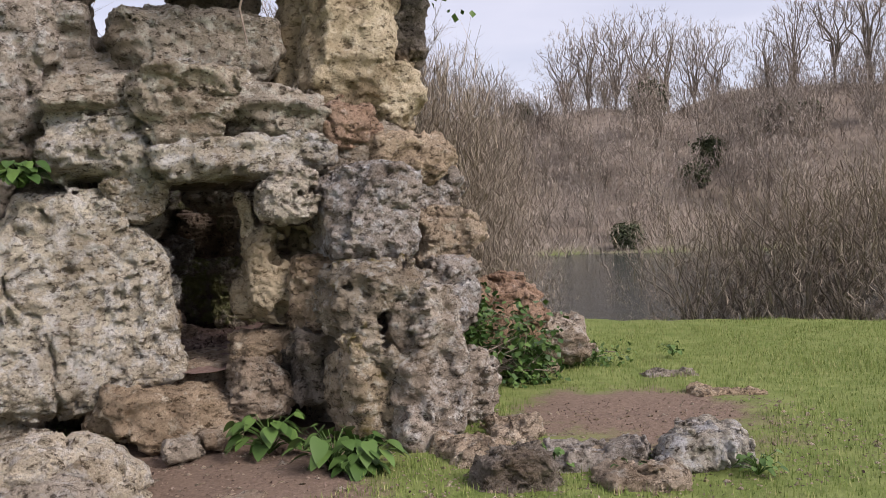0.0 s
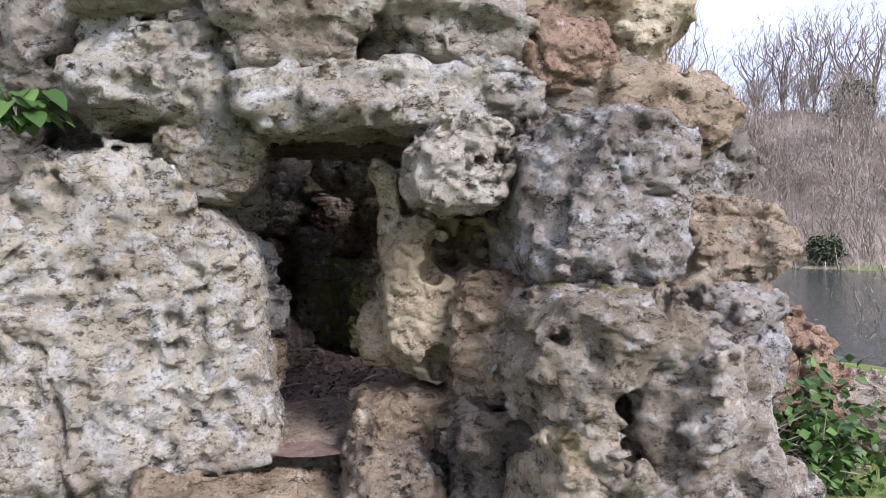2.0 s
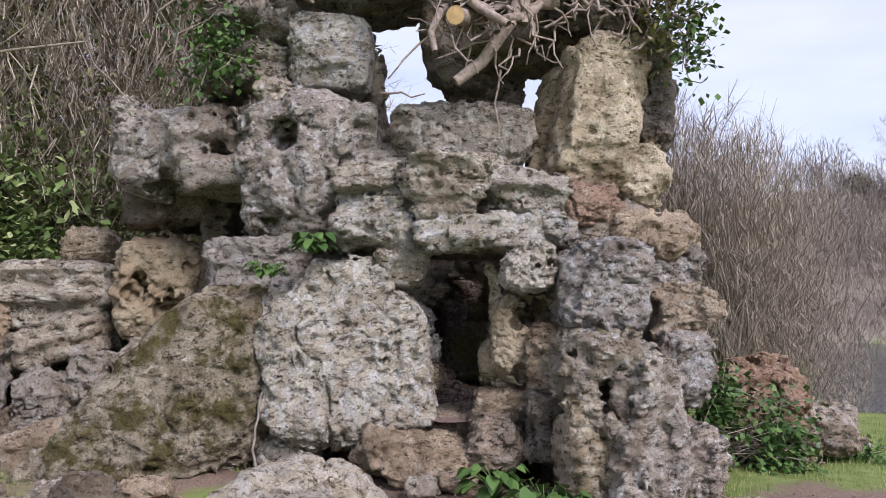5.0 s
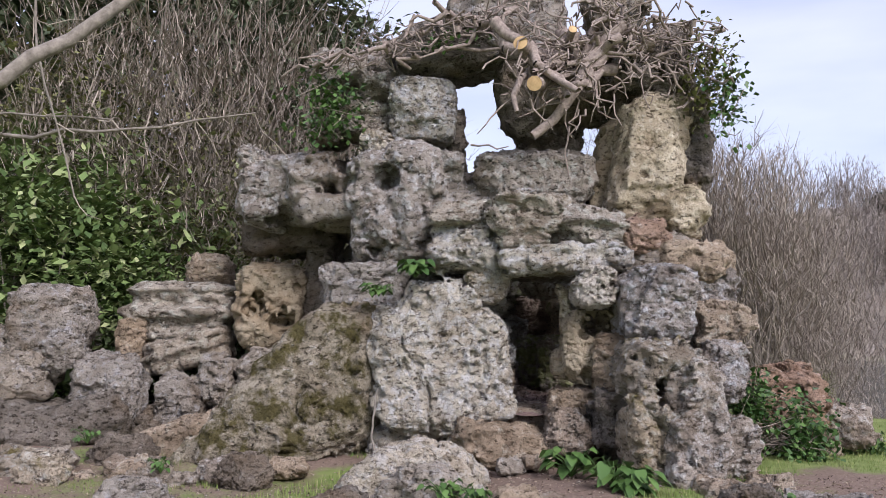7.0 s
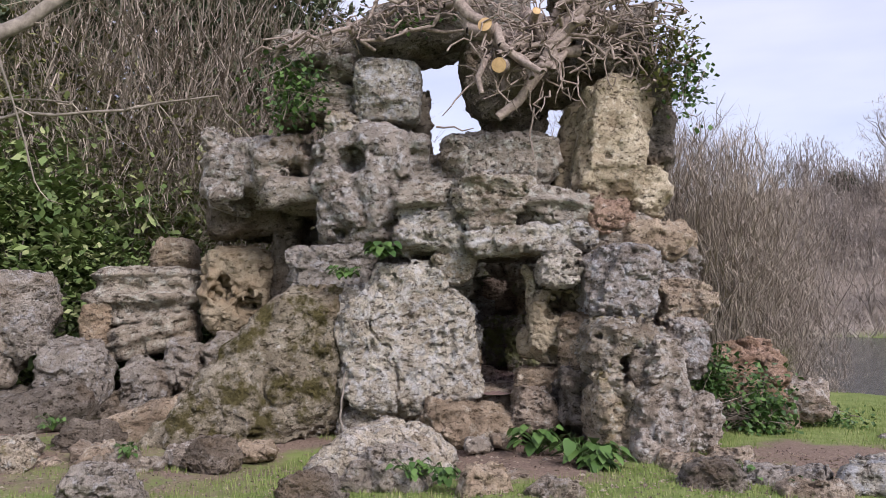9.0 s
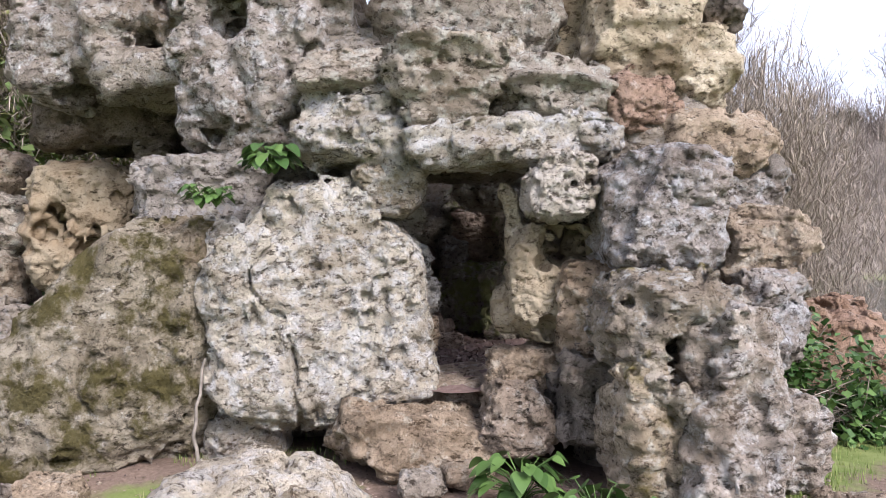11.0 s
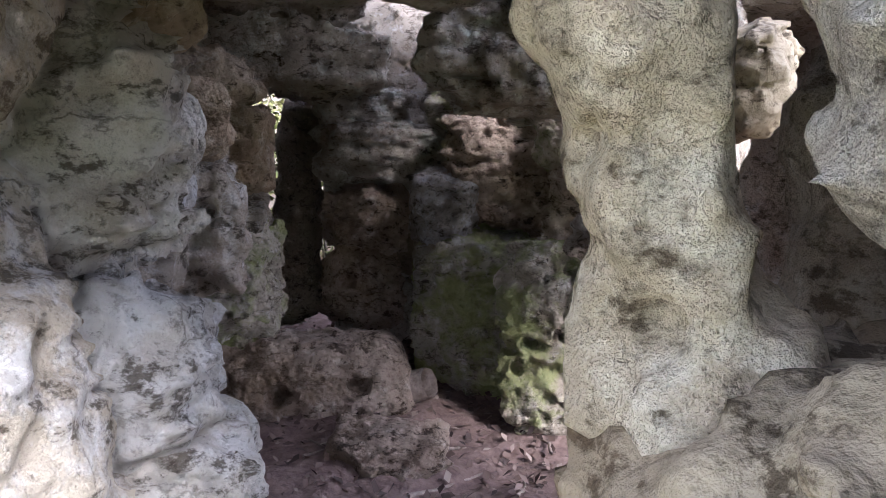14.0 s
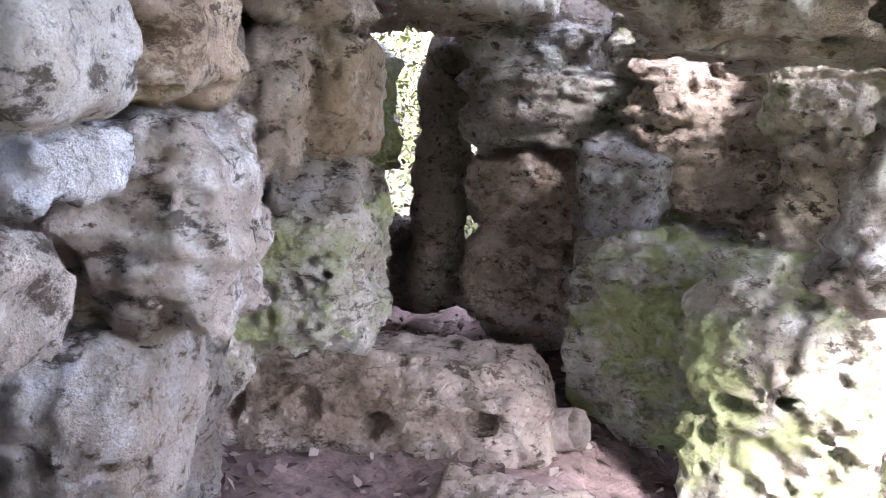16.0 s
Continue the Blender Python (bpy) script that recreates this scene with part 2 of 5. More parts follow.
def value_noise(p):
    """Smooth random values from 0 to 1 at the points p (n, 3)."""
    i = np.floor(p).astype(int)
    f = p - i
    f = f * f * (3 - 2 * f)
    i0, i1 = i & 31, (i + 1) & 31
    x, y, z = f[:, 0], f[:, 1], f[:, 2]
    a = TABLE[i0[:, 0], i0[:, 1], i0[:, 2]] * (1 - x) + TABLE[i1[:, 0], i0[:, 1], i0[:, 2]] * x
    b = TABLE[i0[:, 0], i1[:, 1], i0[:, 2]] * (1 - x) + TABLE[i1[:, 0], i1[:, 1], i0[:, 2]] * x
    c = TABLE[i0[:, 0], i0[:, 1], i1[:, 2]] * (1 - x) + TABLE[i1[:, 0], i0[:, 1], i1[:, 2]] * x
    d = TABLE[i0[:, 0], i1[:, 1], i1[:, 2]] * (1 - x) + TABLE[i1[:, 0], i1[:, 1], i1[:, 2]] * x
    return (a * (1 - y) + b * y) * (1 - z) + (c * (1 - y) + d * y) * z


def mesh_of(name, verts, faces, smooth=True):
    """A mesh from arrays of points and of equal-sided faces."""
    me = bpy.data.meshes.new(name)
    verts, faces = np.asarray(verts, dtype=np.float32), np.asarray(faces, dtype=np.int32)
    n, k = faces.shape
    me.vertices.add(len(verts))
    me.vertices.foreach_set("co", verts.ravel())
    me.loops.add(n * k)
    me.loops.foreach_set("vertex_index", faces.ravel())
    me.polygons.add(n)
    me.polygons.foreach_set("loop_start", np.arange(0, n * k, k, dtype=np.int32))
    me.polygons.foreach_set("use_smooth", np.full(n, smooth))
    me.update(calc_edges=True)
    me.validate()
    return me


def skin(v, origin, step):
    """The surface where the field v on a grid is zero, as points and quads."""
    s = v < 0
    shape = tuple(n - 1 for n in v.shape)
    total, count = np.zeros(shape + (3,)), np.zeros(shape)
    corner = lambda a, o: a[o[0]:o[0] + shape[0], o[1]:o[1] + shape[1], o[2]:o[2] + shape[2]]
    for axis in range(3):
        u, w = [k for k in range(3) if k != axis]
        for du in (0, 1):
            for dw in (0, 1):
                o0 = [0, 0, 0]
                o0[u], o0[w] = du, dw
                o1 = list(o0)
                o1[axis] = 1
                v0, v1 = corner(v, o0), corner(v, o1)
                cross = (v0 < 0) != (v1 < 0)
                t = np.where(cross, v0 / np.where(cross, v0 - v1, 1), 0)
                for k in range(3):
                    total[..., k] += cross * (o0[k] + (t if k == axis else 0))
                count += cross
    active = count > 0
    index = np.full(shape, -1)
    index[active] = np.arange(active.sum())
    cells = np.argwhere(active)
    verts = origin + step * (cells + total[active] / count[active][:, None])
    quads = []
    for axis in range(3):
        u, w = [k for k in range(3) if k != axis]
        a = [slice(1, -1)] * 3
        b = [slice(1, -1)] * 3
        a[axis], b[axis] = slice(0, -1), slice(1, None)
        flip = s[tuple(a)] != s[tuple(b)]
        inside = s[tuple(a)][flip]
        at = np.argwhere(flip)
        at[:, u] += 1
        at[:, w] += 1
        q = []
        for du, dw in ((-1, -1), (0, -1), (0, 0), (-1, 0)):
            c = at.copy()
            c[:, u] += du
            c[:, w] += dw
            q.append(index[c[:, 0], c[:, 1], c[:, 2]])
        q = np.stack(q, 1)
        turn = inside if axis != 1 else ~inside
        q[~turn] = q[~turn][:, ::-1]
        quads.append(q)
    return verts, np.concatenate(quads)


def smooth_table(v):
    """Values from 0 to 1 pushed into steps with short slopes between, centred on 0."""
    w = v * 4
    i = np.floor(w)
    f = np.clip((w - i - 0.35) / 0.3, 0, 1)
    return (i + f) / 4 - 0.5


ROCK_COUNT = [0]


def rock(name, centre, size, kind, label, turn=0, tilt=0, rnd=0.2, amp=0.1, pit=0.3, facets=11, hollows=(0, 0), crack=None, strata=0.0, flute=0.0, slots=0.0, flaky=0.75, taper=0.0, shear=0.0, holes=(), cuts=(), res=40, tag=None):
    """One weathered stone: a rounded block, tapered and sheared, warped by noise, worn by bedding, flutes, pits, hollows (place and radius in
    parts of its size) and broken corners (direction and reach)."""
    ROCK_COUNT[0] += 1
    seed = np.random.RandomState(ROCK_COUNT[0] * 13 + 5).rand(3) * 31
    size = np.array(size)
    half, mean = size / 2, float(np.prod(size) ** (1 / 3))
    step = min(max(float(size.max()) / (1.0 * res), 0.012), 0.06)
    k_small = min(1.0, mean / 0.45)
    bound = half * 1.22 + 2 * step + abs(shear) * np.array([half[2] * 2, 0, 0]) * 0.5
    n = np.ceil(2 * bound / step).astype(int) + 1
    axes = [-bound[k] + step * np.arange(n[k]) for k in range(3)]
    g = np.stack(np.meshgrid(*axes, indexing="ij"), -1).reshape(-1, 3)
    p = g.copy()
    up = p[:, 2] / half[2]
    p[:, 0] = (p[:, 0] - shear * p[:, 2]) / (1 + taper * up)
    p[:, 1] = p[:, 1] / (1 + 0.5 * taper * up)
    warp = mean * amp * 1.6
    core = half - 0.20 * warp
    r = min(rnd * mean, 0.9 * float(core.min()))
    q = np.abs(p) - (core - r)
    d = np.linalg.norm(np.maximum(q, 0), axis=1) + np.minimum(q.max(axis=1), 0) - r
    for cx, cy, cz, reach in cuts:
        nrm = np.array([cx, cy, cz])
        nrm = nrm / np.linalg.norm(nrm)
        d = np.maximum(d, p @ nrm - reach * float(np.abs(nrm) @ size))
    chips = np.random.RandomState(ROCK_COUNT[0] * 7 + 1)
    for _ in range(facets):
        nrm = chips.randn(3)
        nrm = nrm / np.linalg.norm(nrm)
        reach = float(np.linalg.norm(nrm * core)) * (0.99 + 0.27 * chips.rand())
        d = np.maximum(d, p @ nrm - reach)
    near = (d > -1.5 * warp - 0.10 - 2 * step) & (d < warp + 0.07 + 2 * step)
    pn = g[near]
    dn = d[near]
    dn += warp * 1.15 * (value_noise(pn * (1.6 / mean) + seed) - 0.5)
    ridged = np.abs(2 * value_noise(pn * (4.0 / mean) + seed + 9) - 1)
    dn += warp * 0.5 * (0.4 - ridged)
    crease = value_noise(pn * (2.4 / mean) + seed + 17 + 0.25 * value_noise(pn * 7 + seed)[:, None])
    dn += min(0.4 * warp, 0.05) * np.exp(-((crease - 0.5) / 0.022) ** 2)
    # flaky weathering: plates along the bedding, chipped knobs, grit
    drift = 0.5 * value_noise(pn * 4 + seed + 21)[:, None]
    dn += min(0.42 * warp, 0.048) * (np.abs(2 * value_noise(pn * 8 + drift + seed) - 1) - 0.4)
    plates = value_noise(pn * np.array([6, 6, 17]) + 2 * drift + seed + 5)
    dn += 0.058 * k_small * smooth_table(plates) * flaky
    dn += 0.045 * k_small * (np.abs(2 * value_noise(pn * np.array([15, 15, 24]) + drift + seed) - 1) - 0.4) * min(1.0, 0.2 + flaky)
    dn += 0.030 * k_small * (value_noise(pn * 31 + seed) - 0.5)
    if step < 0.02:
        dn += 0.018 * k_small * (value_noise(pn * 57 + seed) - 0.5)
    if slots:
        worn = value_noise(pn * np.array([7, 7, 30]) + drift + seed + 11)
        dn += slots * np.clip(worn - 0.58, 0, 0.2) * 5
    if crack is not None:
        line = pn[:, 0] - crack * size[0] - 0.45 * mean * (value_noise(pn * 2.6 + seed) - 0.5) - 0.08 * mean * (value_noise(pn * 9 + seed) - 0.5) + 0.15 * pn[:, 2]
        dn += 0.06 * np.exp(-(line / 0.02) ** 2) * (pn[:, 1] < 0)
    if strata:
        bed = pn[:, 2] * 13 + 1.6 * value_noise(pn * 2.2 + seed)
        dn += 1.7 * strata * (value_noise(np.stack([bed, 0 * bed + seed[0], 0.5 * pn[:, 0]], 1)) - 0.45)
    if flute:
        dn += flute * 2 * (value_noise(pn * np.array([9, 9, 1.2]) + seed) - 0.5)
    if pit:
        worn = value_noise(pn * 8.5 + seed + 3) * 0.7 + value_noise(pn * 17 + seed) * 0.3
        dn += min(0.14 * mean, 0.12) * np.clip(worn - 0.62 + 0.12 * pit, 0, 1) * (0.6 + 2.4 * pit)
    holes = list(holes)
    for _ in range(hollows[0]):
        holes.append((chips.uniform(-0.5, 0.5), -0.5 + 0.12 * chips.rand(), chips.uniform(-0.5, 0.5), hollows[1] * (0.5 + chips.rand())))
    for hx, hy, hz, hr in holes:
        c = np.array([hx, hy, hz]) * size
        rough = hr * mean * (0.45 + 1.1 * value_noise(pn * 13 + seed))
        dn = np.maximum(dn, rough - np.linalg.norm((pn - c) * np.array([1, 0.4, 1]), axis=1))
    d[near] = dn
    far = ~near
    for hx, hy, hz, hr in holes:
        c = np.array([hx, hy, hz]) * size
        d[far] = np.maximum(d[far], hr * mean - np.linalg.norm((g[far] - c) * np.array([1, 0.4, 1]), axis=1))
    v = d.reshape(tuple(n))
    for k in range(3):
        edge = [slice(None)] * 3
        for e in (0, -1):
            edge[k] = e
            v[tuple(edge)] = np.maximum(v[tuple(edge)], step)
    verts, quads = skin(v, np.array([a[0] for a in axes]), step)
    me = mesh_of(name, verts, quads)
    me.materials.append(STONE[kind])
    ob = new(name, me)
    ob.matrix_world = pose(*centre, 0, tilt, turn)
    if tag == "structure":
        return tagged(ob, label, "wall", kind="structure")
    return tagged(ob, label, "rock", "stones of the grotto")


def tubes(segments, sides=4):
    """Points and quads of tapered tubes; each segment is (start, end, start radius, end radius)."""
    a, b = np.array([s[0] for s in segments]), np.array([s[1] for s in segments])
    ra, rb = np.array([s[2] for s in segments]), np.array([s[3] for s in segments])
    w = b - a
    w = w / np.maximum(np.linalg.norm(w, axis=1), 1e-6)[:, None]
    ref = np.where(np.abs(w[:, 2:3]) < 0.9, [[0, 0, 1.0]], [[1.0, 0, 0]])
    u = np.cross(w, ref)
    u = u / np.linalg.norm(u, axis=1)[:, None]
    t = np.cross(w, u)
    verts, n = [], len(segments)
    for base, r in ((a, ra), (b, rb)):
        for k in range(sides):
            c, s = math.cos(2 * math.pi * k / sides), math.sin(2 * math.pi * k / sides)
            verts.append(base + (u * c + t * s) * r[:, None])
    verts = np.stack(verts, 1).reshape(-1, 3)
    first = np.arange(n)[:, None] * 2 * sides
    faces = []
    for k in range(sides if sides > 2 else 1):
        k2 = (k + 1) % sides
        faces.append(first + np.array([[k, k2, sides + k2, sides + k]]))
    return verts, np.concatenate(faces)


def leaves(points, size, rng, droop=0.2, long=1.8):
    """Folded leaves, two quads each, of about that size at the points."""
    n = len(points)
    ang, pitch = rng.rand(n) * 2 * math.pi, rng.randn(n) * 0.5 - droop
    d = np.stack([np.cos(ang) * np.cos(pitch), np.sin(ang) * np.cos(pitch), np.sin(pitch)], 1)
    side = np.stack([-np.sin(ang), np.cos(ang), rng.randn(n) * 0.4], 1)
    up = np.cross(d, side)
    s = (size * (0.6 + 0.8 * rng.rand(n)))[:, None]
    tip = points + d * s * long
    mid = points + d * s * long * 0.5
    fold = up * s * 0.12
    v = np.stack([points, mid + side * s * 0.5 + fold, tip, mid - side * s * 0.5 + fold], 1).reshape(-1, 3)
    i = np.arange(n)[:, None] * 4
    return v, np.concatenate([i + np.array([[0, 1, 2]]), i + np.array([[0, 2, 3]])])


def part(name, me, mat, parent, label=""):
    me.materials.append(mat)
    ob = new(name, me)
    ob.parent = parent
    return tagged(ob, label)


def leafy(name, seed, size, count, leaf, mat, label, category, stems=14, long=1.8, shell=0.75, clumps=60):
    """An evergreen shrub: stems and a crown of leaves in uneven clumps."""
    rng = np.random.RandomState(seed)
    size = np.array(size)
    ob = tagged(new(name), label, category)
    c = rng.randn(clumps, 3)
    c = c / np.linalg.norm(c, axis=1)[:, None] * (shell + (1.05 - shell) * rng.rand(clumps, 1))
    c = c * size / 2
    c[:, 2] = c[:, 2] * 0.95 + size[2] * 0.5
    which = rng.randint(0, clumps, count)
    pts = c[which] + rng.randn(count, 3) * size * 0.085
    pts[:, 2] = np.maximum(pts[:, 2], 0.02)
    v, f = leaves(pts, leaf, rng, long=long)
    part("crown", mesh_of("crown", v, f), mat, ob)
    segs = []
    for k in range(stems):
        a = np.array([rng.randn() * size[0] * 0.06, rng.randn() * size[1] * 0.06, -0.1])
        b = c[rng.randint(clumps)]
        m = (a + b) / 2 + rng.randn(3) * size * 0.06
        segs += [(a, m, 0.02, 0.014), (m, b, 0.014, 0.006)]
    part("stem", mesh_of("stem", *tubes(segs, 4)), BARK, ob)
    return ob


def domed_tree(name, seed, tall, wide, low, limbs, twigs, thin, twig_mat, label, category, trunk=0.02):
    """A leafless tree with a rounded crown: trunk, arching limbs, and fans of twigs that end on an uneven dome."""
    rng = np.random.RandomState(seed)
    base, segs, joints = np.array([0, 0, -0.3]), [], []
    fork = np.array([rng.randn() * 0.02 * tall, rng.randn() * 0.02 * tall, tall * low])
    segs.append((base, fork, trunk * tall, trunk * tall * 0.75))
    for k in range(limbs):
        a = 2 * math.pi * (k + 0.6 * rng.rand()) / limbs
        out = wide * (0.15 + 0.65 * rng.rand())
        end = np.array([math.cos(a) * out, math.sin(a) * out, tall * (0.90 - 0.45 * (out / wide) ** 2 * (1 - low))])
        p = fork * np.array([1, 1, 0.55 + 0.45 * rng.rand()])
        steps = 6
        for i in range(steps):
            u = (i + 1) / steps
            q = fork + (end - fork) * np.array([u, u, u ** 0.75]) + rng.randn(3) * 0.02 * tall
            segs.append((p, q, trunk * tall * 0.5 * (1 - u * 0.8) + thin, trunk * tall * 0.5 * (1 - u) * 0.8 + thin))
            joints.append(q)
            p = q
    lobes = rng.randn(9, 3)
    lobes = lobes / np.linalg.norm(lobes, axis=1)[:, None]
    mid_z, fine = tall * (0.5 + 0.5 * low), []
    grown = np.zeros((len(joints) + 2 * twigs, 3))
    count = len(joints)
    grown[:count] = joints
    for k in range(twigs):
        d = rng.randn(3)
        d = d / np.linalg.norm(d)
        swell = 0.76 + 0.28 * float(np.max(lobes @ d)) ** 3
        r = (0.30 + 0.70 * ((k + rng.rand()) / twigs) ** 0.7) * swell
        tip = np.array([d[0] * wide * r, d[1] * wide * r, mid_z + d[2] * (tall - mid_z) * r])
        near = grown[np.argmin(np.sum((grown[:count] - tip * np.array([0.94, 0.94, 0.95])) ** 2, axis=1))]
        bend = near + (tip - near) * 0.5 + rng.randn(3) * 0.012 * tall
        grown[count], grown[count + 1] = bend, tip
        count += 2
        fine += [(near, bend, thin * 1.4, thin * 1.1), (bend, tip, thin * 1.1, thin * 0.8)]
        for _ in range(5):
            s0 = bend + (tip - bend) * rng.rand()
            way = (tip - bend) * 0.3 + d * 0.02 * tall + rng.randn(3) * 0.022 * tall
            fine.append((s0, s0 + way, thin * 0.8, thin * 0.45))
    ob = tagged(new(name), label, category)
    part("trunk", mesh_of("trunk", *tubes(segs, 5)), BARK, ob)
    part("crown", mesh_of("crown", *tubes(fine, 2)), twig_mat, ob)
    return ob


# ---- ground, lake and far bank ----
def smooth(a, b, x):
    t = np.clip((x - a) / (b - a), 0, 1)
    return t * t * (3 - 2 * t)


def height(x, y):
    """The lie of the land: lawn, lake basin, wooded hill beyond, bank behind the grotto."""
    s = 0.55 * x + 0.83 * y
    side = smooth(-6, 3, x - 0.12 * y + 1.5)
    p = np.stack([x * 0.35, y * 0.35, 0 * x], -1).reshape(-1, 3)
    bumps = (value_noise(p + 5).reshape(x.shape) - 0.5) * 0.12
    fine = (value_noise(p * 6 + 3).reshape(x.shape) - 0.5) * 0.035
    lawn = -0.06 - 0.13 * smooth(0.3, -1.2, x) * smooth(-1, 3, y) * smooth(7.2, 6.3, y) + bumps + fine - 0.10 * smooth(6, 14, s) * side
    basin = -2.6 * smooth(15.5, 22, s) * side
    hill = (30 * smooth(92, 190, s) + 1.6 * smooth(88, 94, s)) * side + 0.03 * np.maximum(s - 190, 0) * side
    bank = 9 * smooth(9.5, 40, y + 0.25 * np.abs(x)) * (1 - side) * smooth(9.5, 12, y)
    rough = (value_noise(p * 0.12 + 8).reshape(x.shape) - 0.5) * 10 * smooth(100, 150, s)
    return lawn + basin + hill + bank + rough


def stretched(near, far, n):
    t = np.linspace(-1, 1, n)
    return np.sign(t) * (near * np.abs(t) + (far - near) * np.abs(t) ** 6)


gx, gy = np.meshgrid(stretched(14, 900, 200), stretched(14, 900, 200) + 6, indexing="ij")
gz = height(gx, gy)
gi = np.arange(200 * 200).reshape(200, 200)
ground_mesh = mesh_of("ground", np.stack([gx, gy, gz], -1).reshape(-1, 3), np.stack([gi[:-1, :-1], gi[1:, :-1], gi[1:, 1:], gi[:-1, 1:]], -1).reshape(-1, 4))
earth = ground_mesh.attributes.new("earth", "FLOAT", "POINT")
strip = np.exp(-((gx - 0.2) / 1.0) ** 2) * smooth(4.2, 5.5, gy) + np.exp(-(((gx - 3.6) / 1.3) ** 2 + ((gy - 6.6) / 1.5) ** 2)) + 0.62 * smooth(-1.2, -2.8, gx) * smooth(4.0, 5.2, gy) + smooth(6.6, 7.4, gy) * smooth(3, 2, np.abs(gx + 1))
earth.data.foreach_set("value", (0.05 + 0.68 * np.clip(strip, 0, 1)).astype(np.float32).ravel())
woods = ground_mesh.attributes.new("woodland", "FLOAT", "POINT")
gs = 0.55 * gx + 0.83 * gy
wild_ground = np.maximum(smooth(93, 98, gs), smooth(8.5, 10.5, gy) * smooth(-2.0, -3.5, gx))
woods.data.foreach_set("value", wild_ground.astype(np.float32).ravel())
ground_mesh.materials.append(GROUND)
tagged(new("ground", ground_mesh), "lawn with trodden earth running to lake and hill", "ground", kind="structure")

lake = mesh_of("water", [(-200, 0, -1.25), (300, -150, -1.25), (300, 200, -1.25), (-200, 200, -1.25)], [(0, 1, 2, 3)], False)
lake.materials.append(WATER)
tagged(new("water", lake), "dark rippled lake water below the lawn", "lake", kind="structure")

cx, cy = np.meshgrid(np.linspace(-2.6, 2.3, 90), np.linspace(7.2, 12.4, 90), indexing="ij")
cp = np.stack([cx * 1.8, cy * 1.8, 0 * cx], -1).reshape(-1, 3)
cz = 0.40 + 0.10 * value_noise(cp).reshape(cx.shape) + 0.05 * value_noise(cp * 5).reshape(cx.shape) + 0.10 * smooth(9.8, 11.5, cy)
ci = np.arange(8100).reshape(90, 90)
cave_floor = mesh_of("floor", np.stack([cx, cy, cz], -1).reshape(-1, 3), np.stack([ci[:-1, :-1], ci[1:, :-1], ci[1:, 1:], ci[:-1, 1:]], -1).reshape(-1, 4))
cave_floor.materials.append(CAVE_EARTH)
tagged(new("floor", cave_floor), "trodden purple-brown earth floor of the cave", "floor", kind="structure")

# ---- rubble masses added behind the stones against gaps and light leaks ----
rock("wall_front", (-1.75, 8.75, 1.15), (1.3, 1.4, 2.9), "grey", "added backing mass behind the grotto front", amp=0.04, tag="structure", res=36, facets=0)
rock("wall_left", (-2.25, 10.4, 1.2), (1.5, 2.4, 3.0), "grey", "added backing mass along the cave side", amp=0.04, tag="structure", res=36, facets=0)
rock("wall_east", (1.4, 7.7, 1.1), (1.1, 0.8, 3.0), "grey", "added backing mass beside the cave door", amp=0.04, tag="structure", res=36, facets=0)
rock("wall_back", (0.45, 12.0, 1.3), (3.2, 0.8, 3.0), "grey", "added backing mass at the cave back", amp=0.04, tag="structure", res=36, facets=0)
# Unseen wall added to keep the sun off the pier stones.
rock("wall_side", (2.05, 11.2, 1.3), (0.7, 1.9, 3.0), "grey", "added wall that keeps sun off the cave piers", amp=0.04, tag="structure", res=36, facets=0)
rock("roof_core", (-1.25, 9.25, 2.95), (3.6, 3.5, 0.5), "grey", "rubble roof of the cave", amp=0.05, tag="structure", res=44, facets=0)

# Roof piece added and sized to limit sky light on the pier.
rock("roof_core", (1.15, 11.15, 2.62), (1.4, 1.5, 0.4), "grey", "added roof piece that shades the cave pier", amp=0.05, tag="structure", res=40, facets=0)

# ---- stones ----

# door and its frame
rock("boulder", (-1.10, 7.50, 1.10), (1.70, 1.00, 1.90), "pale", "large pale pitted limestone boulder beside the cave door", turn=7, tilt=-3, res=92, taper=-0.1, amp=0.06, facets=3, pit=0.4, crack=-0.08, cuts=((0.75, -0.1, 0.65, 0.33), (-0.7, -0.1, 0.6, 0.31), (0.45, -0.1, -0.85, 0.40), (-0.8, -0.1, -0.55, 0.37), (0.1, -0.9, 0.35, 0.42)), flaky=0.5)
rock("mossy_boulder", (-2.62, 7.49, 0.69), (1.83, 1.10, 2.07), "moss", "moss-covered boulder leaning on the grotto foot", turn=7, res=76, taper=-0.5, shear=0.42, amp=0.07, facets=4, flute=0.05, pit=0.45)
rock("ledge_stone", (-2.14, 7.84, 1.94), (1.10, 0.90, 0.75), "grey", "grey pitted ledge stone with ferns on it", turn=7, taper=0.1, amp=0.1)
rock("wedge_stone", (-1.80, 7.50, 1.47), (0.59, 0.60, 0.61), "pale", "pale wedge stone behind the large boulder", turn=7, amp=0.12)
rock("foot_block", (-1.66, 7.55, 0.07), (0.57, 0.70, 0.47), "pale", "squared pale stone under the large boulder", turn=7, amp=0.05, rnd=0.2)
rock("sill_stone", (-0.36, 7.20, 0.16), (1.21, 0.90, 0.57), "warm", "broad flat sill stone in front of the cave door", turn=7, tilt=6, amp=0.1, shear=0.1, strata=0.04)
rock("sill_slab", (-0.26, 7.90, 0.38), (1.08, 1.10, 0.26), "warm", "trodden earth-stained threshold slab", turn=7, amp=0.05)
rock("step_stone", (0.39, 7.10, 0.34), (0.51, 0.60, 0.56), "warm", "upright brown stone at the door foot", turn=7, amp=0.08, rnd=0.22)
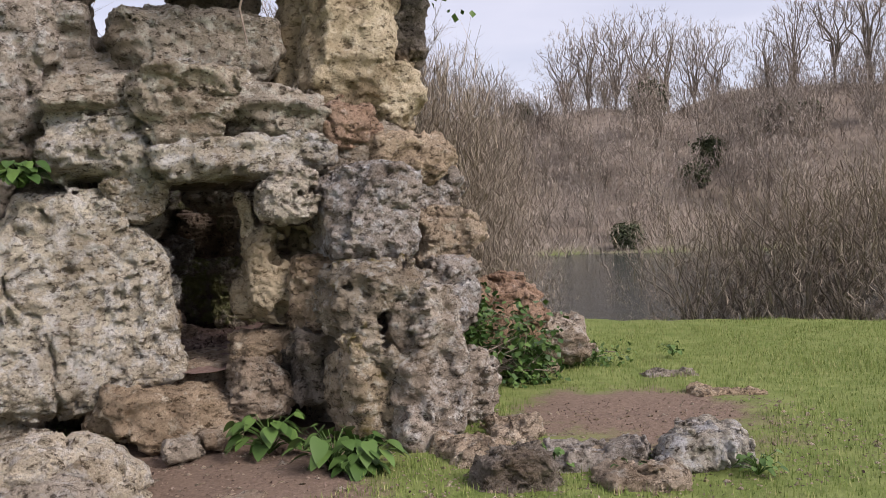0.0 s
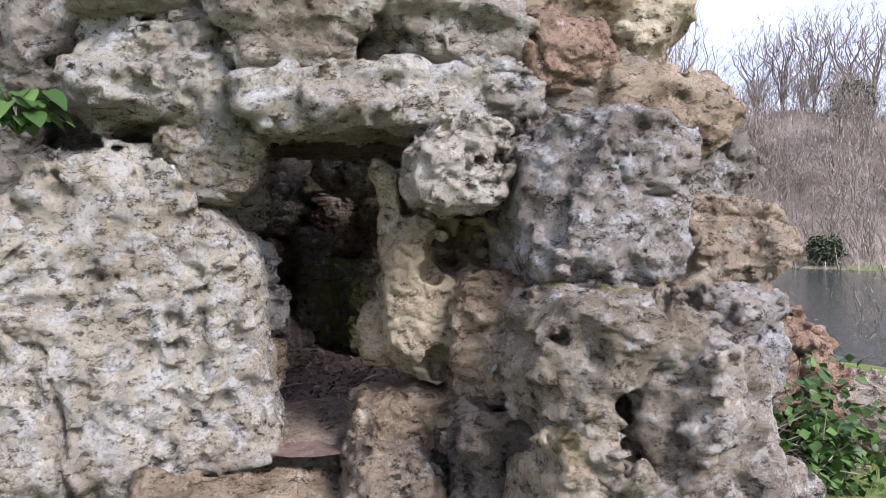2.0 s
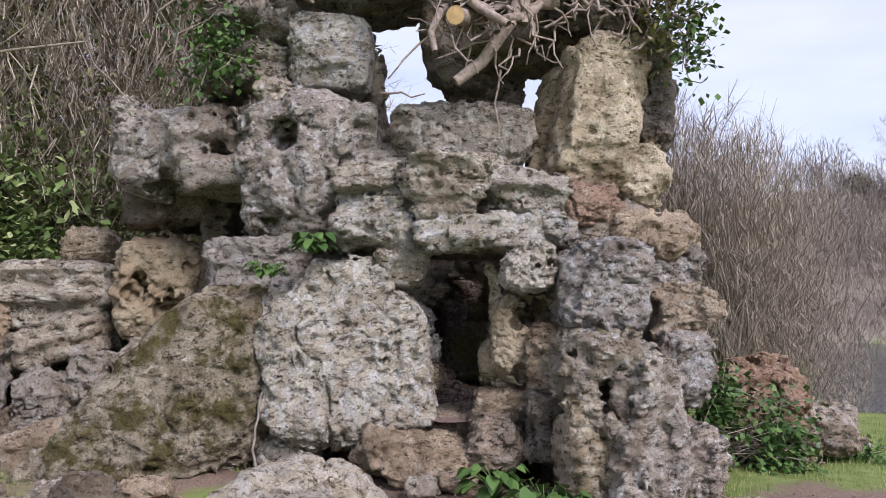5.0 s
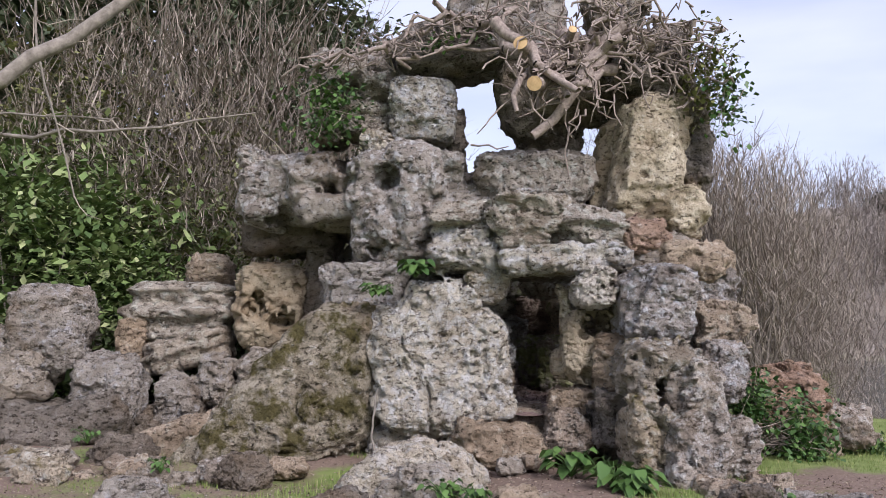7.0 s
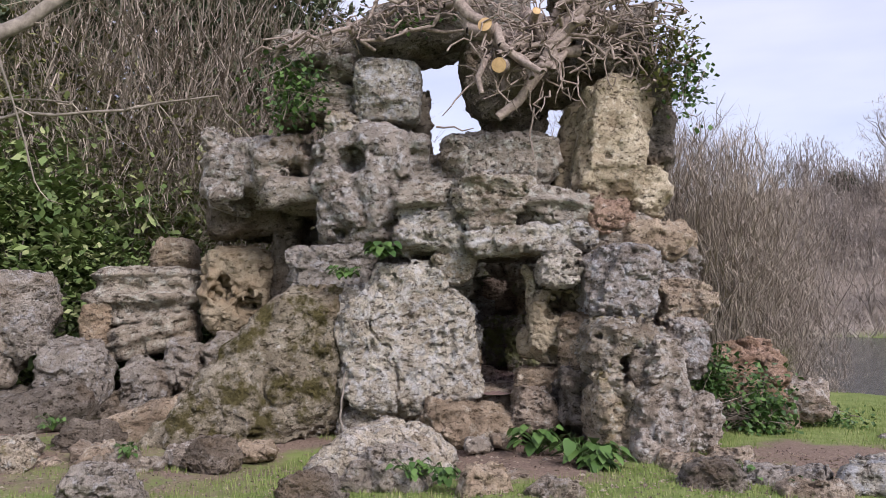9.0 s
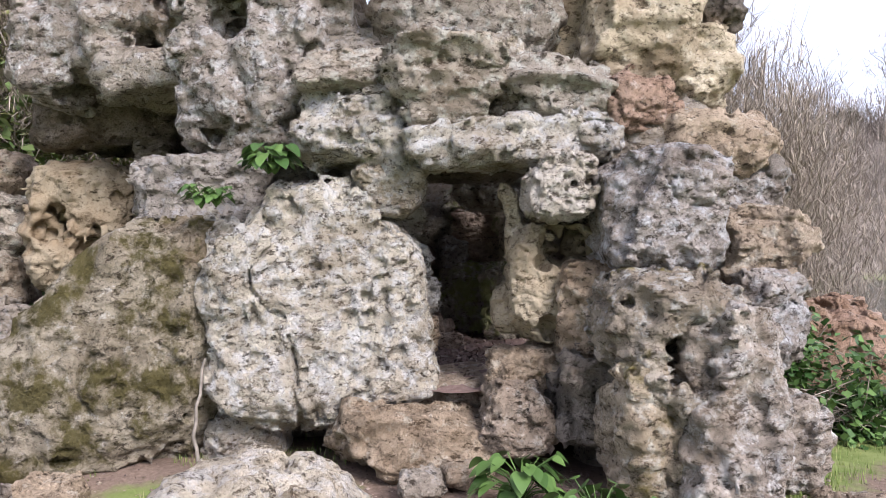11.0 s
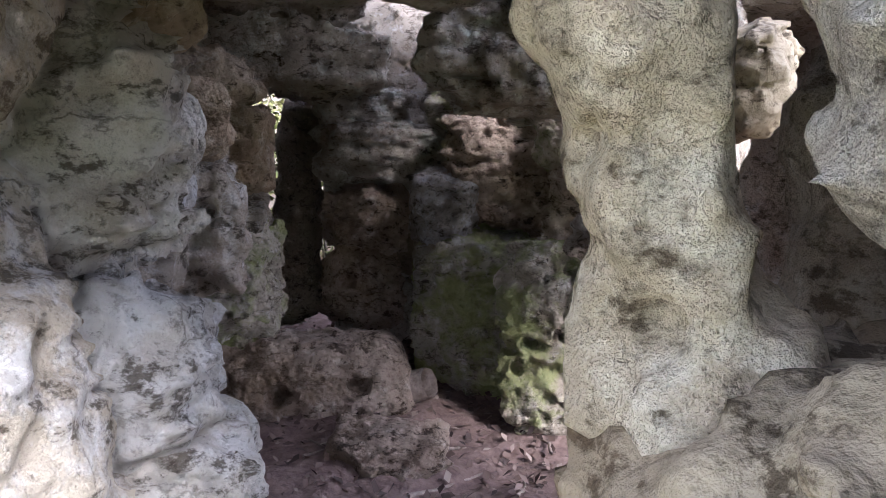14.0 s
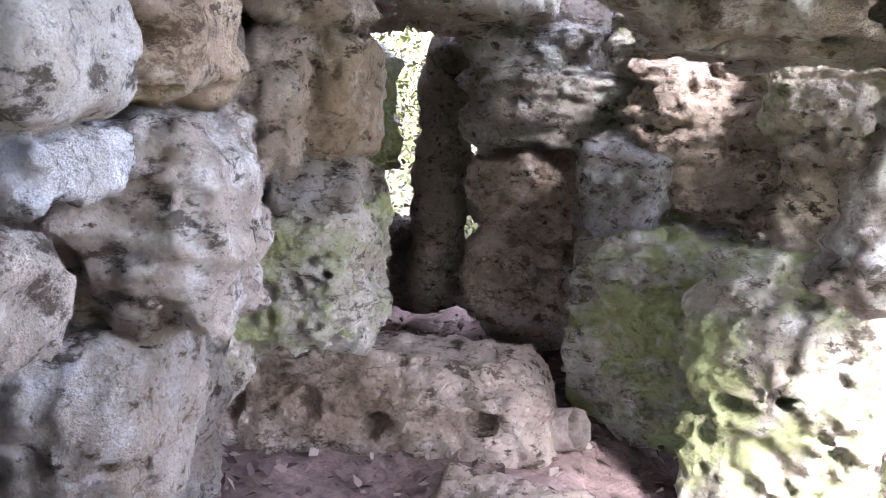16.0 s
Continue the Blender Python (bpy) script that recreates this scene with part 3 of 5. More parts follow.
rock("small_stone", (0.49, 7.40, 0.61), (0.61, 0.60, 0.32), "warm", "rounded stone at the foot of the hollow rock", turn=7, amp=0.08)
rock("corner_stone", (-0.55, 7.50, 1.93), (0.50, 0.60, 0.40), "pale", "smooth pale wedge stone under the lintel", turn=7, amp=0.04, taper=0.3, res=48, facets=6, cuts=((0.6, 0, -0.8, 0.36),), flaky=0.25)
rock("lintel", (0.31, 7.45, 2.26), (1.56, 1.00, 0.34), "pale", "pale lintel slab over the cave door", turn=7, tilt=-3, amp=0.09, rnd=0.3, strata=0.03, res=56)
rock("lintel", (-0.83, 7.45, 2.37), (0.91, 0.90, 0.65), "pale", "thick pale lintel stone beside the door slab", turn=7, amp=0.08, rnd=0.25, strata=0.03)
rock("strata_stone", (-0.84, 7.45, 2.81), (0.77, 0.70, 0.35), "strata", "layered stone with dark bedding cracks", turn=7, strata=0.1, amp=0.05)
rock("knob_stone", (-0.13, 7.25, 2.66), (0.79, 0.80, 0.74), "strata", "protruding layered stone above the lintel", turn=7, strata=0.06, amp=0.12, taper=0.25)
rock("strata_stone", (0.63, 7.40, 2.67), (0.93, 0.80, 0.54), "strata", "layered grey stone above the lintel", turn=7, strata=0.08, amp=0.07)
rock("filler_stone", (0.90, 7.35, 2.35), (0.49, 0.60, 0.32), "pale", "small pale filler stone over the door", turn=7, amp=0.12)
rock("perforated_stone", (0.67, 7.05, 1.93), (0.47, 0.60, 0.44), "white", "white perforated stone beside the lintel", turn=5, amp=0.06, pit=0.4, res=60, facets=7, holes=((-0.2, -0.5, 0.3, 0.06), (-0.1, -0.5, 0.36, 0.05), (0.12, -0.5, -0.02, 0.06), (0.42, -0.4, 0.05, 0.13)), cuts=((-0.7, 0, 0.7, 0.32), (0.7, 0, -0.6, 0.36)))
rock("hollow_rock", (0.64, 7.38, 1.24), (0.66, 0.56, 0.86), "ochre", "smooth ochre water-worn rock full of hollows", turn=5, amp=0.04, pit=0.08, res=84, facets=3, shear=-0.06, holes=((0.14, -0.45, 0.33, 0.27), (0.30, -0.45, 0.24, 0.16), (-0.14, -0.45, 0.16, 0.11), (-0.10, -0.5, -0.36, 0.17), (0.02, -0.5, -0.40, 0.14), (-0.44, -0.5, -0.02, 0.05), (-0.36, -0.5, 0.03, 0.04)), flaky=0.05)
rock("horn_stone", (0.40, 7.42, 1.64), (0.19, 0.22, 0.64), "yellow", "pale horn-shaped stone at the door edge", turn=5, amp=0.13, pit=0.3, holes=((-0.3, -0.5, 0.05, 0.10), (0.3, -0.4, 0.12, 0.14)), facets=5, shear=-0.30, taper=-0.42, res=60, flaky=0.35)
rock("pillar_stone", (0.88, 7.20, 1.07), (0.46, 0.70, 0.70), "warm", "brown rough pillar stone", turn=5, amp=0.07, res=48)
rock("dark_boulder", (0.94, 7.01, 0.46), (0.76, 0.80, 0.72), "dark", "dark weathered boulder with pitted lower face", turn=7, amp=0.14, pit=0.4)
rock("lichen_block", (1.33, 7.05, 1.76), (0.85, 1.00, 0.89), "lichen", "grey lichen-spotted square block", turn=7, amp=0.07, rnd=0.22, pit=0.4, res=52)
rock("column_stone", (1.37, 6.61, 0.92), (0.88, 1.00, 0.94), "moss2", "weathered upright stone with a deep hollow", turn=7, amp=0.1, rnd=0.25, res=60, holes=((0.02, -0.5, -0.05, 0.26), (-0.35, -0.5, 0.25, 0.12)), shear=-0.12)
rock("column_stone", (1.19, 6.56, 0.30), (0.53, 0.80, 1.12), "moss2", "fluted mossy foot of the upright stone", turn=7, amp=0.12, flute=0.08, res=56)
rock("column_boulder", (1.64, 6.51, 0.47), (0.75, 1.00, 1.39), "lichen", "tall pale boulder streaked with lichen", turn=7, amp=0.1, res=60, shear=0.02, taper=-0.1, pit=0.3, flute=0.03)
rock("side_boulder", (2.02, 7.26, 1.01), (0.56, 0.90, 0.74), "lichen", "grey boulder behind the upright stone", turn=7, amp=0.12)
rock("side_boulder", (2.10, 7.01, 0.21), (0.47, 0.80, 0.63), "lichen", "rounded grey boulder at the grotto corner", turn=7, amp=0.1)

# right shoulder and tower
rock("beak_stone", (2.09, 7.36, 1.48), (0.63, 0.80, 0.70), "warm", "overhanging beak-shaped stone at the grotto corner", turn=7, amp=0.12, pit=0.2, holes=((0.35, -0.2, -0.12, 0.16), (0.5, 0, -0.1, 0.12)), res=48)
rock("shoulder_stone", (1.83, 7.70, 2.27), (1.05, 1.00, 0.57), "warm", "smooth rounded shoulder stone", turn=7, amp=0.08)
rock("shoulder_stone", (2.04, 7.76, 1.91), (0.66, 0.90, 0.56), "lichen", "grey pitted shoulder stone", turn=7, amp=0.12)
rock("rust_stone", (1.28, 7.50, 2.53), (0.57, 0.70, 0.42), "rust", "rust-stained broken stone below the tall block", turn=7, amp=0.14)
rock("tall_block", (1.33, 7.70, 3.51), (0.89, 0.90, 1.63), "yellow", "tall yellowish standing block with a smooth face", turn=7, tilt=5, amp=0.06, rnd=0.18, res=56, shear=0.05, pit=0.12, cuts=((-0.5, -0.4, 0.5, 0.45),), flaky=0.3)
rock("yellow_block", (1.73, 7.90, 2.86), (0.58, 0.80, 0.63), "yellow", "yellow coarse block with bedding lines", turn=7, amp=0.05, rnd=0.15, strata=0.04)
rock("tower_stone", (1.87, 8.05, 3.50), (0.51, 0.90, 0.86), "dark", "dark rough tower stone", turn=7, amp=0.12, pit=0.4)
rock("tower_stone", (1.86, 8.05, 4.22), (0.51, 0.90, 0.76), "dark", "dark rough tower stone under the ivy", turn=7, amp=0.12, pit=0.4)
rock("cap_stone", (1.38, 7.90, 4.78), (0.96, 1.00, 0.89), "dark", "root-covered cap stone of the tower", turn=7, amp=0.12)
rock("cap_stone", (0.95, 8.09, 5.59), (0.82, 1.00, 0.85), "grey", "broken stone on the tower top", turn=7, amp=0.12)
rock("crown_boulder", (-0.01, 7.85, 3.33), (1.53, 1.00, 0.76), "strata", "coarse grey boulder resting over the lintel", turn=7, amp=0.08, strata=0.05, pit=0.4, res=52)
rock("loose_stone", (-0.13, 7.25, 2.95), (0.30, 0.30, 0.24), "pale", "small pale loose stone", turn=7, amp=0.1)
rock("loose_stone", (0.22, 7.25, 2.94), (0.41, 0.30, 0.21), "pale", "small pale loose stone", turn=7, amp=0.1)

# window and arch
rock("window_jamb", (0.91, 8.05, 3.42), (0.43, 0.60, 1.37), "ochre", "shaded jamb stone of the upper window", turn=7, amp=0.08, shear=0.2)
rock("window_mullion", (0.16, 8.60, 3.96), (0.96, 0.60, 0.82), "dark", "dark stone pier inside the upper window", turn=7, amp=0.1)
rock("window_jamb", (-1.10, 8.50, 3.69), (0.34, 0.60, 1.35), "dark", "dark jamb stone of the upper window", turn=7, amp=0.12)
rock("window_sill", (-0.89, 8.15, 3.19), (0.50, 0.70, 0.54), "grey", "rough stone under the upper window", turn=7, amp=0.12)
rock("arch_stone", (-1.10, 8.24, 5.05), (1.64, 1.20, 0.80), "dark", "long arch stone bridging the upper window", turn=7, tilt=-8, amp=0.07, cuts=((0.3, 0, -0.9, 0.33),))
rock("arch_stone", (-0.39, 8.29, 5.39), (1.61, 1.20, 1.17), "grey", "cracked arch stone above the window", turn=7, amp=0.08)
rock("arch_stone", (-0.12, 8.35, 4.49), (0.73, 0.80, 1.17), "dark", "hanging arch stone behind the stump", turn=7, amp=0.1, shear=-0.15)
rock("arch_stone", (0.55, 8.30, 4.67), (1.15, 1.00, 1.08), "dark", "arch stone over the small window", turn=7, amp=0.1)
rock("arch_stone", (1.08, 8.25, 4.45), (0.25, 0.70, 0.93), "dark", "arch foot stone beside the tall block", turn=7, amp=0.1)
rock("root_ledge", (-2.38, 8.29, 4.85), (1.31, 1.00, 0.46), "grey", "ledge stone overgrown with cut roots", turn=7, tilt=-4, amp=0.1)
rock("top_stone", (-0.98, 8.34, 5.41), (1.19, 0.90, 0.45), "grey", "stone slab lying on the arch", turn=7, tilt=-18, amp=0.12)

# upper left mass
rock("cap_block", (-1.45, 7.99, 4.19), (0.83, 0.90, 0.80), "pale", "squared grey-white cap block", turn=7, amp=0.04, rnd=0.14, res=48, pit=0.3, flaky=0.4)
rock("stacked_slab", (-2.23, 8.19, 4.26), (0.71, 0.80, 0.25), "strata", "thin layered slab in a stack", turn=7, amp=0.06, strata=0.05)
rock("stacked_slab", (-2.20, 8.19, 4.02), (0.66, 0.80, 0.31), "strata", "thin layered slab in a stack", turn=7, amp=0.06, strata=0.05)
rock("stacked_slab", (-2.08, 8.19, 4.56), (0.47, 0.80, 0.31), "strata", "slab under the overgrown ledge", turn=7, amp=0.08)
# Shade under the ivy is put into this slab's dark colour.
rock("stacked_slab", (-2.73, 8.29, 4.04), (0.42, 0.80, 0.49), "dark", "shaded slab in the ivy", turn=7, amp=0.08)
rock("crag", (-1.73, 7.89, 3.00), (1.54, 1.20, 1.61), "lichen", "craggy grey rock mass riddled with holes", turn=7, tilt=-8, hollows=(6, 0.1), amp=0.14, pit=0.5, res=60, taper=0.1)
rock("crag", (-2.60, 8.29, 3.40), (1.24, 1.20, 0.88), "lichen", "craggy overhanging rock above the cleft", turn=7, hollows=(4, 0.14), amp=0.14, pit=0.5)
rock("crag", (-3.50, 8.48, 3.24), (1.12, 1.20, 0.97), "lichen", "craggy overhanging rock end", turn=7, amp=0.14, pit=0.5, holes=((0.2, -0.5, -0.6, 0.3),))
rock("knob_stone", (-1.96, 7.89, 3.74), (0.50, 0.60, 0.41), "pale", "small pale knob on the crag", turn=7, amp=0.1)
rock("knob_stone", (-3.79, 8.24, 3.67), (0.38, 0.50, 0.32), "lichen", "small knob on the crag end", turn=7, amp=0.1)
# The dark kind puts the overhang's shade into this rock's colour.
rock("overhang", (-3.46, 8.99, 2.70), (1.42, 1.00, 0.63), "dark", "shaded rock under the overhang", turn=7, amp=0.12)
rock("face_rock", (-3.65, 8.84, 1.73), (1.06, 0.90, 1.30), "ochre", "yellowish hollowed rock like a weathered block", turn=7, amp=0.08, rnd=0.3, res=52, holes=((-0.15, -0.5, -0.02, 0.16), (0.2, -0.5, -0.2, 0.17), (0.35, -0.5, 0.2, 0.1)))
rock("block", (-3.65, 8.69, 0.73), (0.82, 0.80, 0.86), "grey", "grey block under the hollowed rock", turn=7, amp=0.08, rnd=0.25, holes=((0.2, -0.5, -0.35, 0.2),))
# Cleft kept dark by colour, standing in for its shade.
rock("cleft_stone", (-3.01, 9.09, 1.97), (0.51, 0.80, 1.42), "dark", "cleft stone with its shade put into the colour", turn=7, amp=0.1)

# left wing
rock("wing_slab", (-5.06, 9.09, 1.60), (1.49, 1.00, 0.96), "strata", "weathered layered slab with wavy bedding", turn=7, amp=0.1, strata=0.1, res=52, shear=0.15)
rock("wing_slab", (-4.83, 8.74, 1.04), (1.29, 0.90, 0.56), "strata", "slanting dark layered slab", turn=7, tilt=-14, amp=0.08, strata=0.1)
rock("wing_stone", (-4.77, 9.29, 2.20), (0.66, 0.80, 0.49), "warm", "stone on the wing wall", turn=7, amp=0.1)
rock("wing_stone", (-4.28, 8.54, 0.70), (0.61, 0.70, 0.80), "grey", "small grey stone in the wing wall", turn=7, amp=0.1)
rock("wing_stone", (-4.72, 8.34, 0.33), (0.67, 0.70, 0.78), "grey", "coarse grey wing stone", turn=7, amp=0.12, pit=0.4)
# Dark colour stands for the shade inside the wing's gap.
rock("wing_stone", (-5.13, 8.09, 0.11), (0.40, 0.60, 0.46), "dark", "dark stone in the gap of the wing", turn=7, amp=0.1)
rock("wing_stone", (-5.62, 8.84, 1.04), (0.45, 0.70, 1.07), "warm", "narrow upright wing stone", turn=7, amp=0.1)
rock("wing_pillar", (-6.32, 7.93, 1.33), (0.99, 0.90, 1.20), "grey", "rugged grey pillar stone of the low wing", turn=7, amp=0.12, pit=0.5, res=48, flute=0.04)
rock("wing_pillar", (-6.90, 7.73, 0.91), (1.41, 0.90, 1.16), "grey", "rugged grey stone of the low wing", turn=7, amp=0.12, pit=0.4)
rock("wing_block", (-5.56, 7.94, 0.53), (0.95, 0.90, 0.99), "grey", "rugged pitted block of the low wing", turn=7, amp=0.12, pit=0.5)
# Dark kind for a browner tone, with the wing's shade in it too.
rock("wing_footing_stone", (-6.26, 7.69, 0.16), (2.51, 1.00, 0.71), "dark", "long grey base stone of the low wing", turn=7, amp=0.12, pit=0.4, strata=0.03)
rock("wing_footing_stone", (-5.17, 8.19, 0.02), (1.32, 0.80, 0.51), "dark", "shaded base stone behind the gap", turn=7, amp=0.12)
rock("root_rock", (-3.98, 7.24, 0.04), (1.85, 0.90, 0.77), "warm", "long low root-like rock on the ground", turn=7, tilt=-8, amp=0.14, shear=0.3, taper=-0.3)

# loose rocks on the ground
rock("ground_rock", (-1.13, 5.70, 0.03), (1.27, 1.00, 0.62), "pale", "jagged pale rock half sunk in the ground", turn=7, amp=0.16, taper=-0.35, res=52, shear=0.2)
rock("ground_rock", (-3.09, 6.20, -0.13), (0.80, 0.60, 0.42), "lichen", "low pitted rock in the dirt", turn=7, amp=0.14)
rock("ground_rock", (-4.21, 6.25, -0.20), (0.75, 0.50, 0.41), "warm", "low brown rock in the dirt", turn=7, amp=0.12)
rock("ground_rock", (-5.35, 6.14, -0.19), (0.78, 0.70, 0.52), "moss2", "low rock with yellow moss", turn=7, amp=0.12)
rock("ground_rock", (-3.86, 5.45, -0.31), (0.73, 0.50, 0.27), "warm", "flat brown rock in the grass", turn=5, amp=0.1)
rock("ground_rock", (-0.01, 5.15, -0.18), (0.65, 0.50, 0.31), "warm", "dark brown rock beside the path", turn=5, amp=0.12)
rock("ground_rock", (2.03, 5.66, -0.17), (0.88, 0.70, 0.44), "warm", "broken rocks at the grotto corner", turn=5, amp=0.16)
rock("ground_rock", (2.33, 6.28, -0.13), (0.45, 0.60, 0.38), "warm", "broken reddish stone at the grotto corner", turn=-16, amp=0.16)
rock("ground_rock", (2.08, 5.53, -0.21), (0.63, 0.70, 0.31), "warm", "flaky reddish rock at the grotto corner", turn=-16, amp=0.16)
rock("ground_rock", (2.51, 5.23, -0.05), (0.75, 0.50, 0.29), "grey", "flat grey rock sunk in the grass", turn=-16, amp=0.1)
rock("ground_rock", (3.20, 4.93, 0.04), (0.62, 0.50, 0.35), "pale", "pale angular boulder lying on the grass", turn=-16, amp=0.12, taper=-0.2)
rock("ground_rock", (4.96, 8.23, -0.17), (0.66, 0.50, 0.20), "grey", "flat grey stone in the grass", turn=-16, amp=0.1)
rock("ground_rock", (4.81, 6.98, -0.09), (0.73, 0.40, 0.12), "warm", "low hump of earth and stone", turn=-16, amp=0.1)
rock("side_rock", (3.38, 9.42, 0.54), (1.16, 1.10, 0.99), "rust", "large reddish-grey rock beside the grotto", turn=-16, amp=0.1, pit=0.4, res=52, taper=-0.1, strata=0.03)
rock("side_rock", (4.06, 9.32, 0.24), (0.79, 0.90, 0.57), "lichen", "grey rock at the end of the side wall", turn=-16, amp=0.12, pit=0.4)
rock("side_rock", (3.79, 9.08, -0.15), (0.34, 0.60, 0.37), "warm", "stone under the side rocks", turn=-16, amp=0.1)
rock("side_rock", (3.29, 9.48, -0.11), (1.01, 0.80, 0.80), "dark", "ivy-covered base rock of the side wall", turn=-16, amp=0.1)
rock("ground_rock", (-1.04, 5.71, 0.15), (0.38, 0.60, 0.38), "pale", "pale jagged rock on bare earth", turn=-16, amp=0.14)

# low outcrops along the path
rock("outcrop", (-1.02, 5.21, -0.03), (0.85, 0.59, 0.50), "grey", "jagged pale ridge of rock in the path", turn=-20, amp=0.12, taper=-0.25, res=44, facets=12)
rock("outcrop", (-0.08, 4.55, -0.05), (0.45, 0.32, 0.38), "warm", "brown angular rock in the path", turn=10, amp=0.12, taper=-0.25, res=44, facets=12)
rock("outcrop", (0.48, 4.36, -0.06), (0.50, 0.35, 0.34), "grey", "low grey rock in the path", turn=-20, amp=0.12, taper=-0.25, res=44, facets=12)
rock("outcrop", (1.85, 4.98, -0.04), (0.60, 0.42, 0.44), "dark", "broken pale rock at the column foot", turn=-10, amp=0.12, taper=-0.25, res=44, facets=12)
rock("outcrop", (2.59, 4.68, -0.07), (0.60, 0.42, 0.33), "warm", "flat reddish rock at the path edge", turn=-20, amp=0.12, taper=-0.25, res=44, facets=12)
rock("outcrop", (-4.48, 8.31, -0.05), (0.90, 0.63, 0.42), "warm", "low reddish outcrop below the wing wall", turn=10, amp=0.12, taper=-0.25, res=44, facets=12)
rock("outcrop", (-4.71, 6.83, -0.05), (0.80, 0.56, 0.38), "dark", "low grey outcrop below the wing wall", turn=-10, amp=0.12, taper=-0.25, res=44, facets=12)
rock("outcrop", (-2.92, 5.92, -0.05), (0.60, 0.42, 0.38), "dark", "twisted grey rock lying on the grass", turn=-20, amp=0.12, taper=-0.25, res=44, facets=12)
rock("outcrop", (-3.97, 5.86, -0.08), (0.55, 0.39, 0.28), "grey", "flat pale stone in the grass", turn=-10, amp=0.12, taper=-0.25, res=44, facets=12)
rock("outcrop", (-3.36, 4.46, -0.06), (0.60, 0.42, 0.34), "grey", "grey rock in the rough grass", turn=0, amp=0.12, taper=-0.25, res=44, facets=12)
rock("outcrop", (-1.56, 4.53, -0.07), (0.50, 0.35, 0.30), "dark", "low lichened rock at the path edge", turn=0, amp=0.12, taper=-0.25, res=44, facets=12)
rock("outcrop", (-4.96, 5.66, -0.05), (0.50, 0.35, 0.38), "moss2", "low rock with yellow moss", turn=0, amp=0.12, taper=-0.25, res=44, facets=12)
rock("outcrop", (-4.02, 5.86, -0.08), (0.45, 0.32, 0.28), "warm", "small flat rock in the dirt", turn=15, amp=0.12, taper=-0.25, res=44, facets=12)
rock("outcrop", (-2.94, 5.96, -0.05), (0.55, 0.39, 0.38), "dark", "pitted low rock beside the path", turn=0, amp=0.12, taper=-0.25, res=44, facets=12)

# inside: left wall
# White kind makes up in colour for door light missing on these stones.
rock("wall_stone", (-0.64, 8.15, 1.76), (0.52, 0.42, 0.48), "white", "pale rough wall stone with a smooth green underside", turn=12, amp=0.06, res=64, rnd=0.24, pit=0.5, slots=0.03, flaky=1.0, cuts=((0.5, -0.3, -0.8, 0.40),))
rock("wall_stone", (-0.60, 8.12, 1.40), (0.56, 0.42, 0.33), "white", "white rough flaky entrance wall stone, lightened for door light", turn=12, amp=0.06, res=64, pit=0.45, flaky=1.0, cuts=((0.8, -0.1, -0.5, 0.42),))
rock("wall_stone", (-0.50, 8.14, 1.10), (0.50, 0.42, 0.34), "white", "cracked pale stone low at the entrance", turn=12, amp=0.06, res=60, pit=0.45, flaky=1.0, cuts=((0.6, 0, 0.8, 0.42),))
rock("wall_stone", (-0.52, 8.12, 0.78), (0.52, 0.42, 0.34), "warm", "earthy foot stone at the entrance", turn=12, amp=0.07, res=52)
rock("wall_stone", (-0.66, 8.34, 2.08), (0.44, 0.40, 0.22), "warm", "brown wall stone under the roof", turn=20, amp=0.07, res=48)
rock("wall_stone", (-0.70, 8.62, 1.80), (0.30, 0.34, 0.20), "white", "smooth rounded wall stone with growth rings", turn=18, amp=0.04, rnd=0.4, facets=3, res=52, flaky=0.15)
rock("wall_stone", (-0.72, 8.95, 1.83), (0.20, 0.36, 0.20), "warm", "orange-stained upright wall stone", turn=20, amp=0.06, res=48)
rock("wall_stone", (-0.74, 8.68, 1.65), (0.28, 0.34, 0.11), "white", "thin pale wall stone in the course", turn=18, amp=0.05, res=48)
rock("wall_stone", (-0.78, 8.98, 1.53), (0.40, 0.42, 0.40), "lichen", "rough grey pitted wall block in the cave", turn=22, amp=0.08, pit=0.4, res=64, flaky=1.0)
rock("wall_stone", (-0.66, 8.46, 1.50), (0.26, 0.34, 0.22), "grey", "grey wall stone in the course", turn=18, amp=0.06, res=48)
rock("wall_stone", (-0.89, 8.92, 1.16), (0.36, 0.42, 0.40), "grey", "smooth shaded low wall stone", turn=18, amp=0.05, facets=5, res=52, flaky=0.2)
rock("wall_stone", (-0.94, 8.92, 0.78), (0.42, 0.42, 0.42), "warm", "earthy stone at the wall foot", turn=18, amp=0.07, res=48)
rock("wall_stone", (-1.20, 9.92, 1.69), (0.36, 0.40, 0.43), "warm", "warm squared wall stone in the cave", turn=12, amp=0.04, rnd=0.16, facets=5, res=56, cuts=((0.6, 0, -0.8, 0.40),))
rock("wall_stone", (-1.00, 10.05, 1.74), (0.21, 0.36, 0.35), "warm", "narrow upright wall stone in the cave", turn=10, amp=0.035, rnd=0.14, facets=4, res=52)
rock("wall_stone", (-1.04, 10.02, 1.49), (0.30, 0.36, 0.20), "grey", "cracked wall stone in the cave", turn=12, amp=0.06, res=48)
rock("wall_stone", (-1.10, 10.05, 1.20), (0.46, 0.44, 0.48), "cave", "green algae-covered wall stone", turn=12, amp=0.06, facets=5, res=60, holes=((0.3, -0.5, 0.1, 0.03), (0.2, -0.5, 0.18, 0.025)))
rock("wall_stone", (-1.34, 9.88, 0.98), (0.32, 0.40, 0.38), "cave", "dark green low stone", turn=15, amp=0.06, res=48, flaky=0.3)
rock("wall_stone", (-1.25, 10.02, 2.02), (0.60, 0.50, 0.24), "warm", "upper wall stone in the cave", turn=15, amp=0.07, res=48)
